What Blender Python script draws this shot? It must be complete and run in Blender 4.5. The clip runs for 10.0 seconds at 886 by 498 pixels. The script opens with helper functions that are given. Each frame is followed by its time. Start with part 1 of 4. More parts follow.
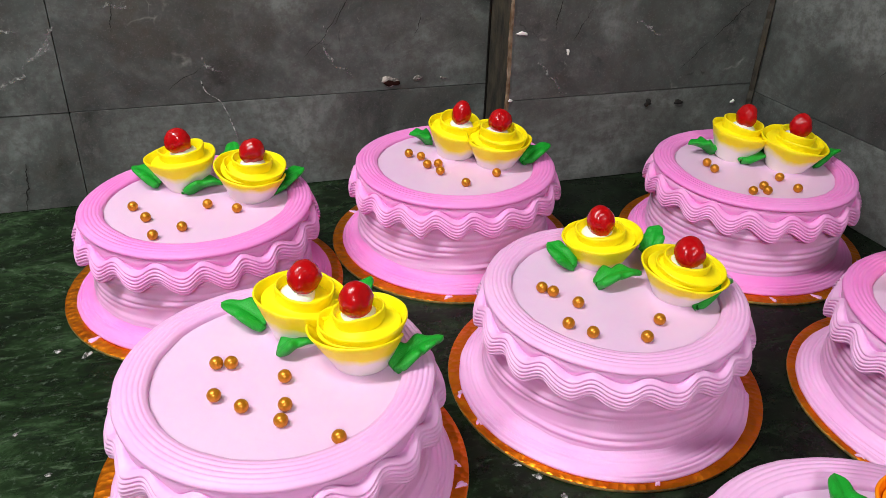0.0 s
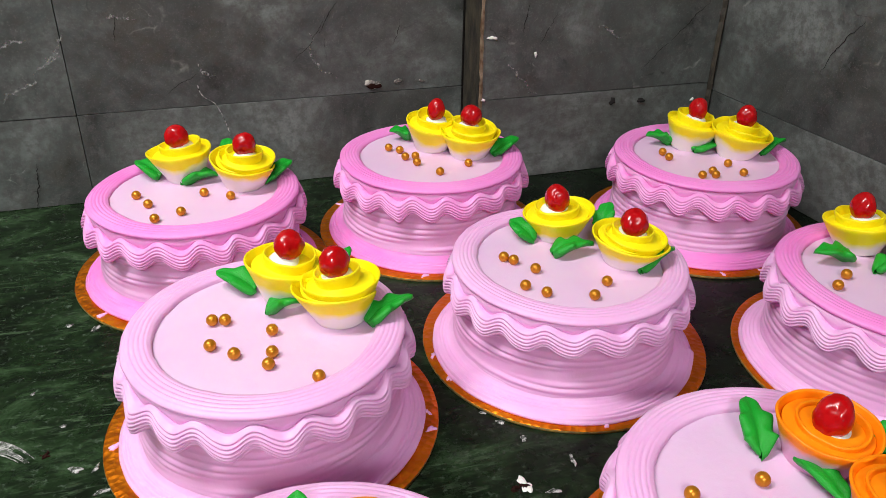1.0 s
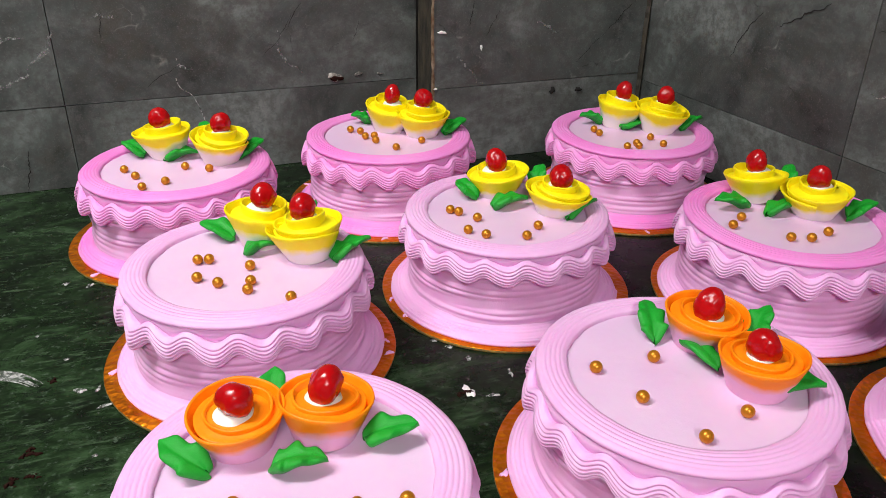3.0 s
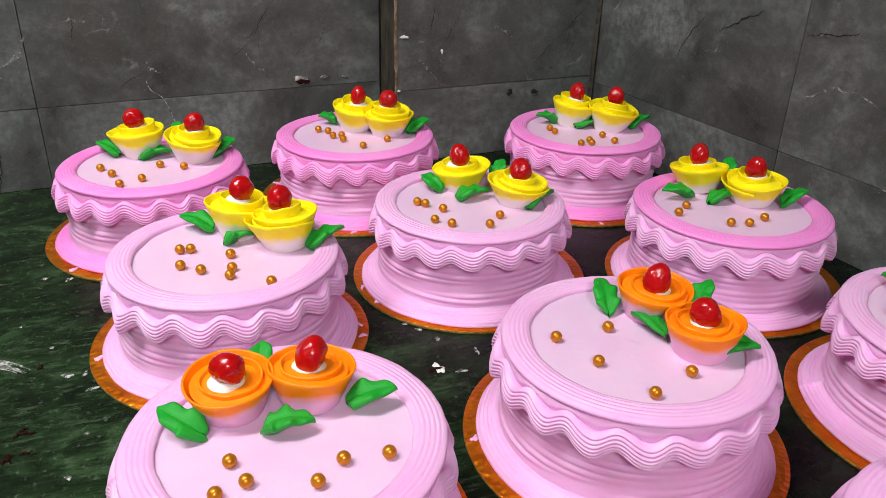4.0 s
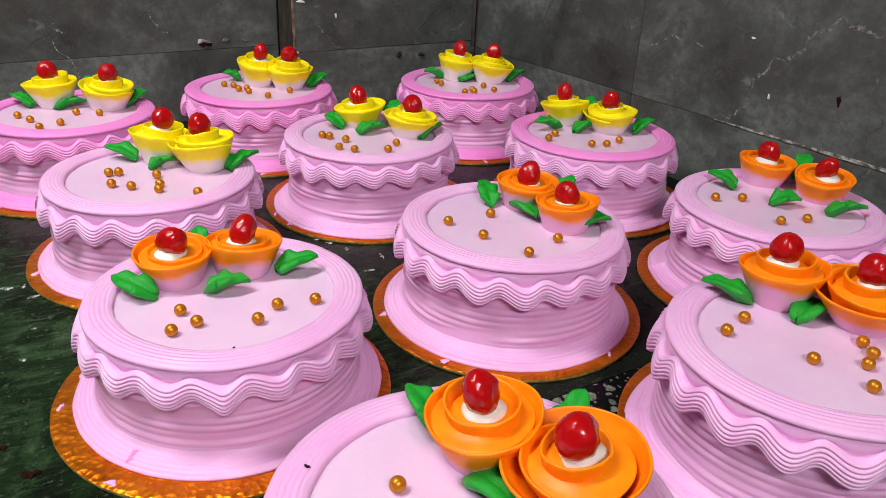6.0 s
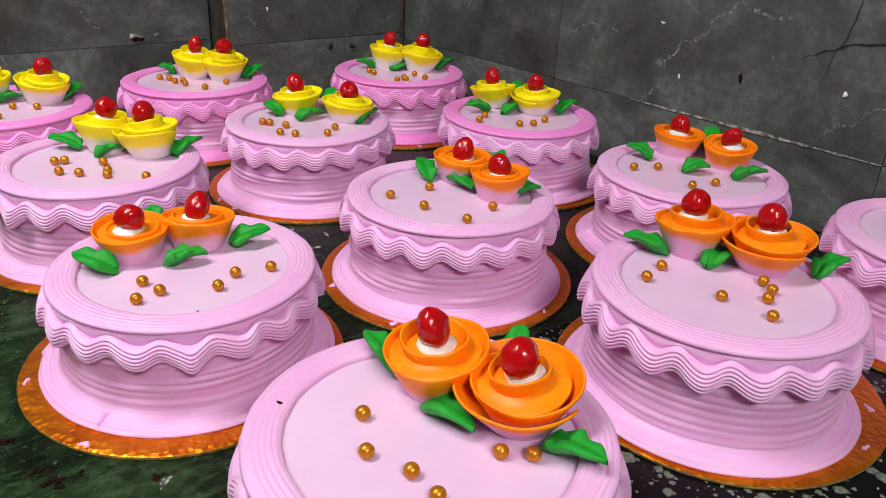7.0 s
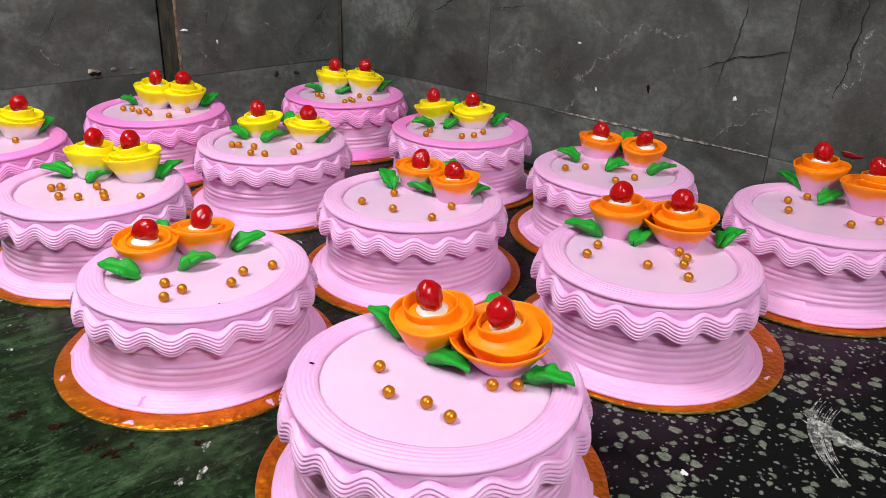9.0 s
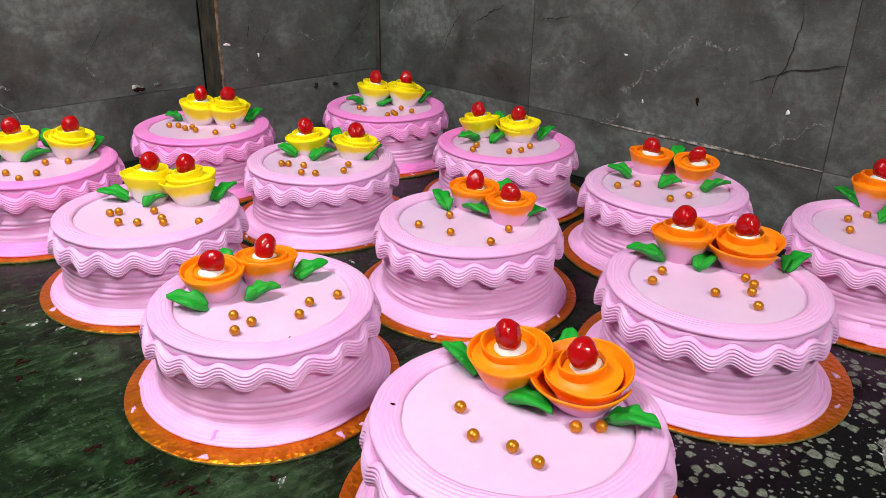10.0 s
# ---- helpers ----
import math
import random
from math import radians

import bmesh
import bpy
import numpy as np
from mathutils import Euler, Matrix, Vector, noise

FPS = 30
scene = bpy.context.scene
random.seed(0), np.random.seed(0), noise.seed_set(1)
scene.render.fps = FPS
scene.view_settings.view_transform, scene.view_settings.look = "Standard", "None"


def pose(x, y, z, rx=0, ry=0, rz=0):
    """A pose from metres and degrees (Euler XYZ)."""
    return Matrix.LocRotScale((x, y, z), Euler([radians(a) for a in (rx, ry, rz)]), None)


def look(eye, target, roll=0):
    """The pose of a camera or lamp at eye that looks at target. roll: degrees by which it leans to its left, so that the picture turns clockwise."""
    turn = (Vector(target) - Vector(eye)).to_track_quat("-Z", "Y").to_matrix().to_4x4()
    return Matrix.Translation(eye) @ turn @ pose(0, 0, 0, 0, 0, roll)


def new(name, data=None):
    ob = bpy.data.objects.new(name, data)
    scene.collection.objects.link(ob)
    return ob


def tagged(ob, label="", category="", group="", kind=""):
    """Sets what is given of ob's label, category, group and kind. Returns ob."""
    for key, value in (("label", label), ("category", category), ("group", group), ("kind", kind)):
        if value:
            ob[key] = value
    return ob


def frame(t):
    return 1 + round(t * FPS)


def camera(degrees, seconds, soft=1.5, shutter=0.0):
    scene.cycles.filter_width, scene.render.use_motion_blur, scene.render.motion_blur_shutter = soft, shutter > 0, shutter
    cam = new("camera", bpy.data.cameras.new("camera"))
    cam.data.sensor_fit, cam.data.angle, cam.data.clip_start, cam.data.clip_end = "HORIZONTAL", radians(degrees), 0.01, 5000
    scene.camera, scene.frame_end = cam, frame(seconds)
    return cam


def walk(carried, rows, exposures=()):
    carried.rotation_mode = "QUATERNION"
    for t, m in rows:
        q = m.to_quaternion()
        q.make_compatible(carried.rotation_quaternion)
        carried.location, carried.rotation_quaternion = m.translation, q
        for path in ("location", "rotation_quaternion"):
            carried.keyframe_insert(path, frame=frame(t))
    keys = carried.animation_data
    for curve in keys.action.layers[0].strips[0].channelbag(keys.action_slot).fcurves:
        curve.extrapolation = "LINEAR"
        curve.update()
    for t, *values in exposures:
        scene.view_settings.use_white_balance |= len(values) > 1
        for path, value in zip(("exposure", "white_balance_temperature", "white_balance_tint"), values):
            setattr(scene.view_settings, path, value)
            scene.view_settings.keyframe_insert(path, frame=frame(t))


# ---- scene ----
cam = camera(59.3, 10.0, soft=0.8)
PATH = [
    (0, (0.151, 0.258, 0.406), (0.683, 1.9, -0.604), 2.0),
    (0.5, (0.153, 0.216, 0.407), (0.688, 1.872, -0.579), 1.5),
    (1, (0.15, 0.177, 0.408), (0.69, 1.843, -0.557), 1.1),
    (1.5, (0.147, 0.138, 0.407), (0.693, 1.811, -0.543), 0.8),
    (2, (0.139, 0.105, 0.4), (0.703, 1.781, -0.535), 0.8),
    (2.5, (0.134, 0.078, 0.396), (0.721, 1.753, -0.526), 0.8),
    (4, (0.101, 0.016, 0.401), (0.825, 1.655, -0.488), 1.6),
    (4.5, (0.078, -0.021, 0.401), (0.872, 1.591, -0.478), 2.2),
    (5, (0.066, -0.049, 0.391), (0.918, 1.539, -0.476), 2.5),
    (5.5, (0.053, -0.079, 0.372), (0.958, 1.481, -0.492), 2.7),
    (7, (-0.004, -0.145, 0.362), (1.106, 1.278, -0.499), 2.9),
    (7.5, (-0.018, -0.164, 0.358), (1.169, 1.208, -0.484), 2.9),
    (8, (-0.04, -0.186, 0.364), (1.2, 1.147, -0.463), 3.0),
    (8.5, (-0.077, -0.208, 0.374), (1.194, 1.105, -0.44), 2.7),
    (9, (-0.112, -0.205, 0.388), (1.161, 1.107, -0.423), 2.0),
    (9.5, (-0.131, -0.192, 0.411), (1.13, 1.128, -0.406), 1.4),
    (10, (-0.134, -0.163, 0.416), (1.103, 1.172, -0.414), 1.1),
]
walk(cam, [(t, look(eye, target, roll)) for t, eye, target, roll in PATH],
     exposures=((0.0, 0.0), (4.5, -0.03), (5.5, -0.12), (7.0, -0.19), (7.5, -0.17), (8.0, -0.13), (8.5, -0.05), (9.0, 0.02), (10.0, 0.03)))


# ---- light ----
scene.view_settings.exposure = 0.0
world = bpy.data.worlds.new("world")
scene.world = world
world.use_nodes = True
world.node_tree.nodes["Background"].inputs[0].default_value = (0.9, 0.95, 1.0, 1)
world.node_tree.nodes["Background"].inputs[1].default_value = 0.05


def area(name, at, target, sx, sy, watts, color):
    data = bpy.data.lights.new(name, "AREA")
    data.shape, data.size, data.size_y, data.energy, data.color = "RECTANGLE", sx, sy, watts, color
    ob = new(name, data)
    ob.matrix_world = look(at, target)
    return ob


area("tube_lamp", (-0.62, 0.50, 1.62), (-0.60, 0.90, 0.15), 1.1, 0.12, 34.8, (1.0, 0.98, 0.96))
area("panel_lamp", (-0.25, -1.35, 1.62), (-0.15, -1.0, 0.0), 0.6, 0.6, 51.5, (1.0, 0.98, 0.96))


# ---- materials ----
def mat(name):
    m = bpy.data.materials.new(name)
    m.use_nodes = True
    nt = m.node_tree
    return m, nt, nt.nodes["Principled BSDF"]


def node(nt, kind, **inputs):
    n = nt.nodes.new(kind)
    for k, v in inputs.items():
        n.inputs[k.replace("_", " ")].default_value = v
    return n


def coords(nt, which="Object", scale=(1, 1, 1), rot=(0, 0, 0)):
    tc = nt.nodes.new("ShaderNodeTexCoord")
    mp = nt.nodes.new("ShaderNodeMapping")
    mp.inputs["Scale"].default_value = scale
    mp.inputs["Rotation"].default_value = rot
    nt.links.new(tc.outputs[which], mp.inputs[0])
    return mp.outputs[0]


def noise_tex(nt, vec, scale, detail=4.0, rough=0.55, distort=0.0):
    n = node(nt, "ShaderNodeTexNoise", Scale=scale, Detail=detail, Roughness=rough, Distortion=distort)
    nt.links.new(vec, n.inputs["Vector"])
    return n.outputs["Fac"]


def ramp(nt, fac, stops, mode="LINEAR"):
    r = nt.nodes.new("ShaderNodeValToRGB")
    r.color_ramp.interpolation = mode
    els = r.color_ramp.elements
    while len(els) < len(stops):
        els.new(0.5)
    for e, (p, c) in zip(els, stops):
        e.position = p
        e.color = (*c, 1) if len(c) == 3 else c
    nt.links.new(fac, r.inputs[0])
    return r.outputs[0]


def grey(v):
    return (v, v, v)


def mix(nt, fac, a, b, mode="MIX"):
    m = nt.nodes.new("ShaderNodeMix")
    m.data_type, m.blend_type = "RGBA", mode
    for sock, v in ((m.inputs[0], fac), (m.inputs[6], a), (m.inputs[7], b)):
        if hasattr(v, "is_output"):
            nt.links.new(v, sock)
        elif isinstance(v, (int, float)):
            sock.default_value = v
        else:
            sock.default_value = (*v, 1)
    return m.outputs[2]


def math_node(nt, op, a, b=0.0):
    m = nt.nodes.new("ShaderNodeMath")
    m.operation = op
    for sock, v in zip(m.inputs, (a, b)):
        if hasattr(v, "is_output"):
            nt.links.new(v, sock)
        else:
            sock.default_value = v
    return m.outputs[0]


def bump(nt, bsdf, height, strength, dist):
    b = node(nt, "ShaderNodeBump", Strength=strength, Distance=dist)
    nt.links.new(height, b.inputs["Height"])
    nt.links.new(b.outputs[0], bsdf.inputs["Normal"])


def cream(name, color, pale, rough=0.42, lift=0.0007):
    """Whipped cream: soft sheen, slight streaks of paler colour, tiny pores."""
    m, nt, p = mat(name)
    v = coords(nt)
    streak = noise_tex(nt, coords(nt, scale=(12, 12, 90)), 1.0, 3.0)
    c = mix(nt, ramp(nt, streak, [(0.35, grey(0)), (0.75, grey(1))]), color, pale)
    blot = noise_tex(nt, v, 22.0, 3.0)
    c = mix(nt, ramp(nt, blot, [(0.4, grey(0)), (0.8, grey(0.5))]), c, pale)
    nt.links.new(c, p.inputs["Base Color"])
    p.inputs["Roughness"].default_value = rough
    p.inputs["Subsurface Weight"].default_value = 0.35
    p.inputs["Subsurface Radius"].default_value = (1.0, 0.55, 0.8)
    p.inputs["Subsurface Scale"].default_value = 0.006
    p.inputs["Specular IOR Level"].default_value = 0.35
    h = math_node(nt, "ADD", math_node(nt, "ADD", noise_tex(nt, v, 160.0, 3.0), math_node(nt, "MULTIPLY", noise_tex(nt, v, 45.0, 3.0), 1.6)), math_node(nt, "MULTIPLY", noise_tex(nt, v, 900.0, 2.0), 0.35))
    bump(nt, p, h, 0.35, lift)
    return m


CREAM_LIGHT = cream("cream_light_pink", (0.84, 0.432, 0.755), (0.87, 0.515, 0.80))
CREAM_DEEP = cream("cream_deep_pink", (0.90, 0.24, 0.66), (0.89, 0.34, 0.72))
CREAM_MID = cream("cream_mid_pink", (0.88, 0.31, 0.69), (0.88, 0.42, 0.75))
CREAM_PANEL = cream("cream_smooth_lilac", (0.765, 0.505, 0.745), (0.81, 0.575, 0.78), rough=0.32, lift=0.0004)
CREAM_WHITE = cream("cream_white", (0.86, 0.84, 0.80), (0.88, 0.86, 0.83), rough=0.4)


def petal(name, color, deep, base, full=False, lo=0.22, hi=0.46):
    """Piped petal: sprayed colour towards the lip over a paler foot."""
    m, nt, p = mat(name)
    tc = nt.nodes.new("ShaderNodeTexCoord")
    sep = nt.nodes.new("ShaderNodeSeparateXYZ")
    nt.links.new(tc.outputs["Object"], sep.inputs[0])
    info = nt.nodes.new("ShaderNodeObjectInfo")
    v = coords(nt)
    n = noise_tex(nt, v, 45.0, 3.0)
    z = math_node(nt, "ADD", sep.outputs[2], math_node(nt, "MULTIPLY", math_node(nt, "SUBTRACT", n, 0.5), 0.016))
    z = math_node(nt, "ADD", z, math_node(nt, "MULTIPLY", math_node(nt, "SUBTRACT", info.outputs["Random"], 0.45), 0.010))
    g = ramp(nt, math_node(nt, "MULTIPLY", z, 30.0), [(lo, grey(0)), (hi, grey(1))])
    c = mix(nt, ramp(nt, noise_tex(nt, v, 70.0, 2.0), [(0.35, grey(0)), (0.7, grey(1))]), color, deep)
    nt.links.new(c if full else mix(nt, g, base, c), p.inputs["Base Color"])
    p.inputs["Roughness"].default_value = 0.42
    p.inputs["Subsurface Weight"].default_value = 0.15
    p.inputs["Subsurface Radius"].default_value = (1.0, 0.6, 0.2)
    p.inputs["Subsurface Scale"].default_value = 0.004
    p.inputs["Specular IOR Level"].default_value = 0.35
    bump(nt, p, noise_tex(nt, v, 260.0, 3.0), 0.3, 0.0004)
    return m


PETAL_YELLOW = petal("petal_yellow", (0.98, 0.78, 0.003), (1.0, 0.87, 0.010), (0.88, 0.82, 0.78), lo=0.32, hi=0.52)
PETAL_ORANGE = petal("petal_orange", (1.0, 0.235, 0.001), (1.0, 0.30, 0.004), (0.86, 0.46, 0.68), lo=0.40, hi=0.62)
INSIDE = {"petal_yellow": petal("petal_yellow_inside", (0.98, 0.78, 0.003), (1.0, 0.87, 0.010), (0, 0, 0), True),
          "petal_orange": petal("petal_orange_inside", (1.0, 0.235, 0.001), (1.0, 0.30, 0.004), (0, 0, 0), True)}

LEAF, nt, p = mat("leaf_green_cream")
v = coords(nt)
nt.links.new(mix(nt, ramp(nt, noise_tex(nt, v, 70.0, 3.0), [(0.3, grey(0)), (0.72, grey(1))]), (0.004, 0.25, 0.012), (0.016, 0.43, 0.040)), p.inputs["Base Color"])
p.inputs["Roughness"].default_value = 0.4
p.inputs["Specular IOR Level"].default_value = 0.35
bump(nt, p, noise_tex(nt, v, 220.0, 3.0), 0.35, 0.0006)

CHERRY, nt, p = mat("cherry_glazed_red")
v = coords(nt)
nt.links.new(mix(nt, noise_tex(nt, v, 120.0, 3.0), (0.33, 0.001, 0.003), (0.55, 0.004, 0.006)), p.inputs["Base Color"])
p.inputs["Roughness"].default_value = 0.22
p.inputs["Specular IOR Level"].default_value = 0.30
p.inputs["Coat Weight"].default_value = 0.35
p.inputs["Coat Roughness"].default_value = 0.04
bump(nt, p, noise_tex(nt, v, 110.0, 1.5), 0.6, 0.0030)

PEARL, nt, p = mat("pearl_gold")
nt.links.new(mix(nt, noise_tex(nt, coords(nt), 500.0, 2.0), (0.52, 0.18, 0.008), (0.64, 0.26, 0.015)), p.inputs["Base Color"])
p.inputs["Metallic"].default_value = 0.55
p.inputs["Roughness"].default_value = 0.36

FOIL, nt, p = mat("gold_foil_board")
v = coords(nt)
vor = node(nt, "ShaderNodeTexVoronoi", Scale=190.0)
nt.links.new(v, vor.inputs["Vector"])
nt.links.new(mix(nt, ramp(nt, noise_tex(nt, v, 30.0, 4.0), [(0.35, grey(0)), (0.7, grey(1))]), (0.66, 0.155, 0.002), (0.84, 0.26, 0.008)), p.inputs["Base Color"])
p.inputs["Metallic"].default_value = 0.85
nt.links.new(ramp(nt, noise_tex(nt, v, 60.0, 3.0), [(0.3, grey(0.30)), (0.7, grey(0.48))]), p.inputs["Roughness"])
bump(nt, p, math_node(nt, "ADD", vor.outputs["Distance"], math_node(nt, "MULTIPLY", noise_tex(nt, v, 60.0), 0.8)), 0.6, 0.0018)

CARD, nt, p = mat("board_card_edge")
nt.links.new(mix(nt, ramp(nt, noise_tex(nt, coords(nt), 220.0, 4.0), [(0.4, grey(0)), (0.65, grey(1))]), (0.30, 0.22, 0.10), (0.72, 0.46, 0.09)), p.inputs["Base Color"])
p.inputs["Roughness"].default_value = 0.45
p.inputs["Metallic"].default_value = 0.4

SLATE, nt, p = mat("grey_stone_tile")
info = nt.nodes.new("ShaderNodeObjectInfo")
shift = nt.nodes.new("ShaderNodeVectorMath")
shift.operation = "ADD"
nt.links.new(coords(nt, "Object"), shift.inputs[0])
nt.links.new(math_node(nt, "MULTIPLY", info.outputs["Random"], 9.0), shift.inputs[1])
v = shift.outputs[0]
big = noise_tex(nt, v, 7.0, 6.0, 0.65, 0.6)
fine = noise_tex(nt, v, 90.0, 5.0, 0.7)
c = ramp(nt, big, [(0.31, (0.014, 0.018, 0.016)), (0.48, (0.072, 0.086, 0.080)), (0.66, (0.182, 0.208, 0.195))])
c = mix(nt, ramp(nt, fine, [(0.42, grey(0.0)), (0.60, grey(0.6))]), c, (0.06, 0.058, 0.055))
c = mix(nt, ramp(nt, noise_tex(nt, v, 38.0, 6.0, 0.8), [(0.52, grey(0)), (0.68, grey(0.3))]), c, (0.20, 0.20, 0.20))
slant = nt.nodes.new("ShaderNodeMapping")
slant.inputs["Rotation"].default_value = (0, 0.75, 0)
slant.inputs["Scale"].default_value = (1.0, 1.0, 2.2)
nt.links.new(v, slant.inputs[0])
c = mix(nt, ramp(nt, noise_tex(nt, slant.outputs[0], 9.0, 6.0, 0.7, 0.8), [(0.48, grey(0)), (0.62, grey(0.55))]), c, (0.055, 0.058, 0.052))
warp = nt.nodes.new("ShaderNodeVectorMath")
warp.operation = "MULTIPLY_ADD"
wn = node(nt, "ShaderNodeTexNoise", Scale=14.0, Detail=5.0)
nt.links.new(v, wn.inputs["Vector"])
nt.links.new(wn.outputs["Color"], warp.inputs[0])
warp.inputs[1].default_value = (0.10, 0.10, 0.10)
nt.links.new(v, warp.inputs[2])
for scale, wide, tone, lo in ((8.5, 0.010, (0.014, 0.014, 0.012), 0.55), (5.5, 0.014, (0.26, 0.27, 0.25), 0.58), (17.0, 0.010, (0.24, 0.25, 0.23), 0.60)):
    net = node(nt, "ShaderNodeTexVoronoi", Scale=scale)
    net.feature = "DISTANCE_TO_EDGE"
    nt.links.new(warp.outputs[0], net.inputs["Vector"])
    line = ramp(nt, net.outputs["Distance"], [(0.0, grey(0.75)), (wide, grey(0))])
    some = ramp(nt, noise_tex(nt, v, 9.0 + scale, 4.0, 0.7), [(lo, grey(0)), (lo + 0.10, grey(1))])
    c = mix(nt, mix(nt, 1.0, line, some, "MULTIPLY"), c, tone)
brown = noise_tex(nt, v, 11.0, 5.0, 0.7)
c = mix(nt, ramp(nt, brown, [(0.55, grey(0)), (0.72, grey(0.5))]), c, (0.058, 0.049, 0.034))
tone = math_node(nt, "ADD", math_node(nt, "MULTIPLY", info.outputs["Random"], 0.34), 0.86)
c = mix(nt, 1.0, c, tone, "MULTIPLY")
dust = ramp(nt, noise_tex(nt, v, 420.0, 4.0, 0.8), [(0.56, grey(0)), (0.70, grey(0.5))])
c = mix(nt, dust, c, (0.20, 0.20, 0.19))
nt.links.new(c, p.inputs["Base Color"])
nt.links.new(ramp(nt, big, [(0.3, grey(0.42)), (0.7, grey(0.60))]), p.inputs["Roughness"])
bump(nt, p, math_node(nt, "ADD", big, math_node(nt, "MULTIPLY", fine, 0.5)), 0.5, 0.003)

GROUT, nt, p = mat("dark_grout")
nt.links.new(mix(nt, noise_tex(nt, coords(nt), 80.0), (0.012, 0.011, 0.010), (0.035, 0.030, 0.025)), p.inputs["Base Color"])
p.inputs["Roughness"].default_value = 0.9

RUST, nt, p = mat("brown_worn_edge")
nt.links.new(mix(nt, ramp(nt, noise_tex(nt, coords(nt), 60.0, 5.0), [(0.4, grey(0)), (0.7, grey(1))]), (0.10, 0.052, 0.022), (0.34, 0.26, 0.18)), p.inputs["Base Color"])
p.inputs["Roughness"].default_value = 0.8

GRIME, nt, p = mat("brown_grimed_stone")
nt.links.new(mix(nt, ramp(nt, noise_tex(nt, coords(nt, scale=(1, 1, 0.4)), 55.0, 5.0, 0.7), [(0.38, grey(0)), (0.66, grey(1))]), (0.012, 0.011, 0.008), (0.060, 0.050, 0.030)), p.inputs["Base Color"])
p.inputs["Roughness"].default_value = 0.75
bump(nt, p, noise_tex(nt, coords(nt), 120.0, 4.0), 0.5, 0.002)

GREEN, nt, p = mat("green_marble")
v = coords(nt, "Object", scale=(1.0, 1.35, 1.0), rot=(0, 0, -0.35))
n1 = noise_tex(nt, v, 9.0, 8.0, 0.72, 1.6)
n2 = noise_tex(nt, coords(nt, "Object", scale=(1, 2.0, 1), rot=(0, 0, -0.45)), 40.0, 7.0, 0.78, 0.8)
c = ramp(nt, n1, [(0.37, (0.003, 0.006, 0.002)), (0.51, (0.009, 0.022, 0.007)), (0.62, (0.030, 0.062, 0.025)), (0.75, (0.110, 0.155, 0.100))])
c = mix(nt, ramp(nt, n2, [(0.48, grey(0)), (0.60, grey(0.78))]), c, (0.004, 0.008, 0.004))
c = mix(nt, ramp(nt, noise_tex(nt, coords(nt), 150.0, 4.0, 0.7), [(0.58, grey(0)), (0.72, grey(0.7))]), c, (0.10, 0.14, 0.10))
c = mix(nt, ramp(nt, noise_tex(nt, coords(nt), 55.0, 5.0, 0.75), [(0.30, grey(0.85)), (0.42, grey(0))]), c, (0.003, 0.005, 0.003))
stroke = noise_tex(nt, coords(nt, "Object", scale=(0.45, 2.4, 1), rot=(0, 0, -0.40)), 75.0, 6.0, 0.72, 0.6)
patchy = ramp(nt, noise_tex(nt, coords(nt), 11.0, 4.0, 0.6), [(0.40, grey(0.15)), (0.62, grey(1))])
c = mix(nt, mix(nt, 1.0, ramp(nt, stroke, [(0.54, grey(0)), (0.66, grey(0.8))]), patchy, "MULTIPLY"), c, (0.065, 0.110, 0.056))
# eastward darkening: shade of the gaps between cakes, put into the marble's colour
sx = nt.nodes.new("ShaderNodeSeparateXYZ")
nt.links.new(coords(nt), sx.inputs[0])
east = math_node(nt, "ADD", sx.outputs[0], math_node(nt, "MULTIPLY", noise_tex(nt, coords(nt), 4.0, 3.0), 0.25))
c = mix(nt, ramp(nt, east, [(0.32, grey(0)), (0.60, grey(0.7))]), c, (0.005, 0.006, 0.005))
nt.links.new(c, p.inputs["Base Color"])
nt.links.new(ramp(nt, noise_tex(nt, coords(nt), 25.0, 5.0, 0.7), [(0.3, grey(0.16)), (0.75, grey(0.42))]), p.inputs["Roughness"])
p.inputs["Specular IOR Level"].default_value = 0.13
bump(nt, p, n2, 0.12, 0.0008)

GRANITE, nt, p = mat("black_pebbled_granite")
v = coords(nt)
wob = nt.nodes.new("ShaderNodeVectorMath")
wob.operation = "ADD"
nz = node(nt, "ShaderNodeTexNoise", Scale=120.0, Detail=4.0)
nt.links.new(v, nz.inputs["Vector"])
sc = nt.nodes.new("ShaderNodeVectorMath")
sc.operation = "SCALE"
sc.inputs["Scale"].default_value = 0.008
nt.links.new(nz.outputs["Color"], sc.inputs[0])
nt.links.new(v, wob.inputs[0])
nt.links.new(sc.outputs[0], wob.inputs[1])
peb = node(nt, "ShaderNodeTexVoronoi", Scale=80.0)
nt.links.new(wob.outputs[0], peb.inputs["Vector"])
sepc = nt.nodes.new("ShaderNodeSeparateColor")
nt.links.new(peb.outputs["Color"], sepc.inputs[0])
reach = math_node(nt, "ADD", math_node(nt, "MULTIPLY", sepc.outputs[0], 0.56), 0.00)
mask = ramp(nt, math_node(nt, "SUBTRACT", reach, peb.outputs["Distance"]), [(0.0, grey(0)), (0.10, grey(1))])
stone = mix(nt, ramp(nt, noise_tex(nt, v, 240.0, 6.0, 0.8), [(0.36, grey(0)), (0.66, grey(1))]), (0.030, 0.038, 0.028), (0.27, 0.29, 0.235))
stone = mix(nt, math_node(nt, "MULTIPLY", sepc.outputs[1], 0.5), stone, (0.14, 0.18, 0.12))
small = node(nt, "ShaderNodeTexVoronoi", Scale=190.0)
nt.links.new(wob.outputs[0], small.inputs["Vector"])
seps = nt.nodes.new("ShaderNodeSeparateColor")
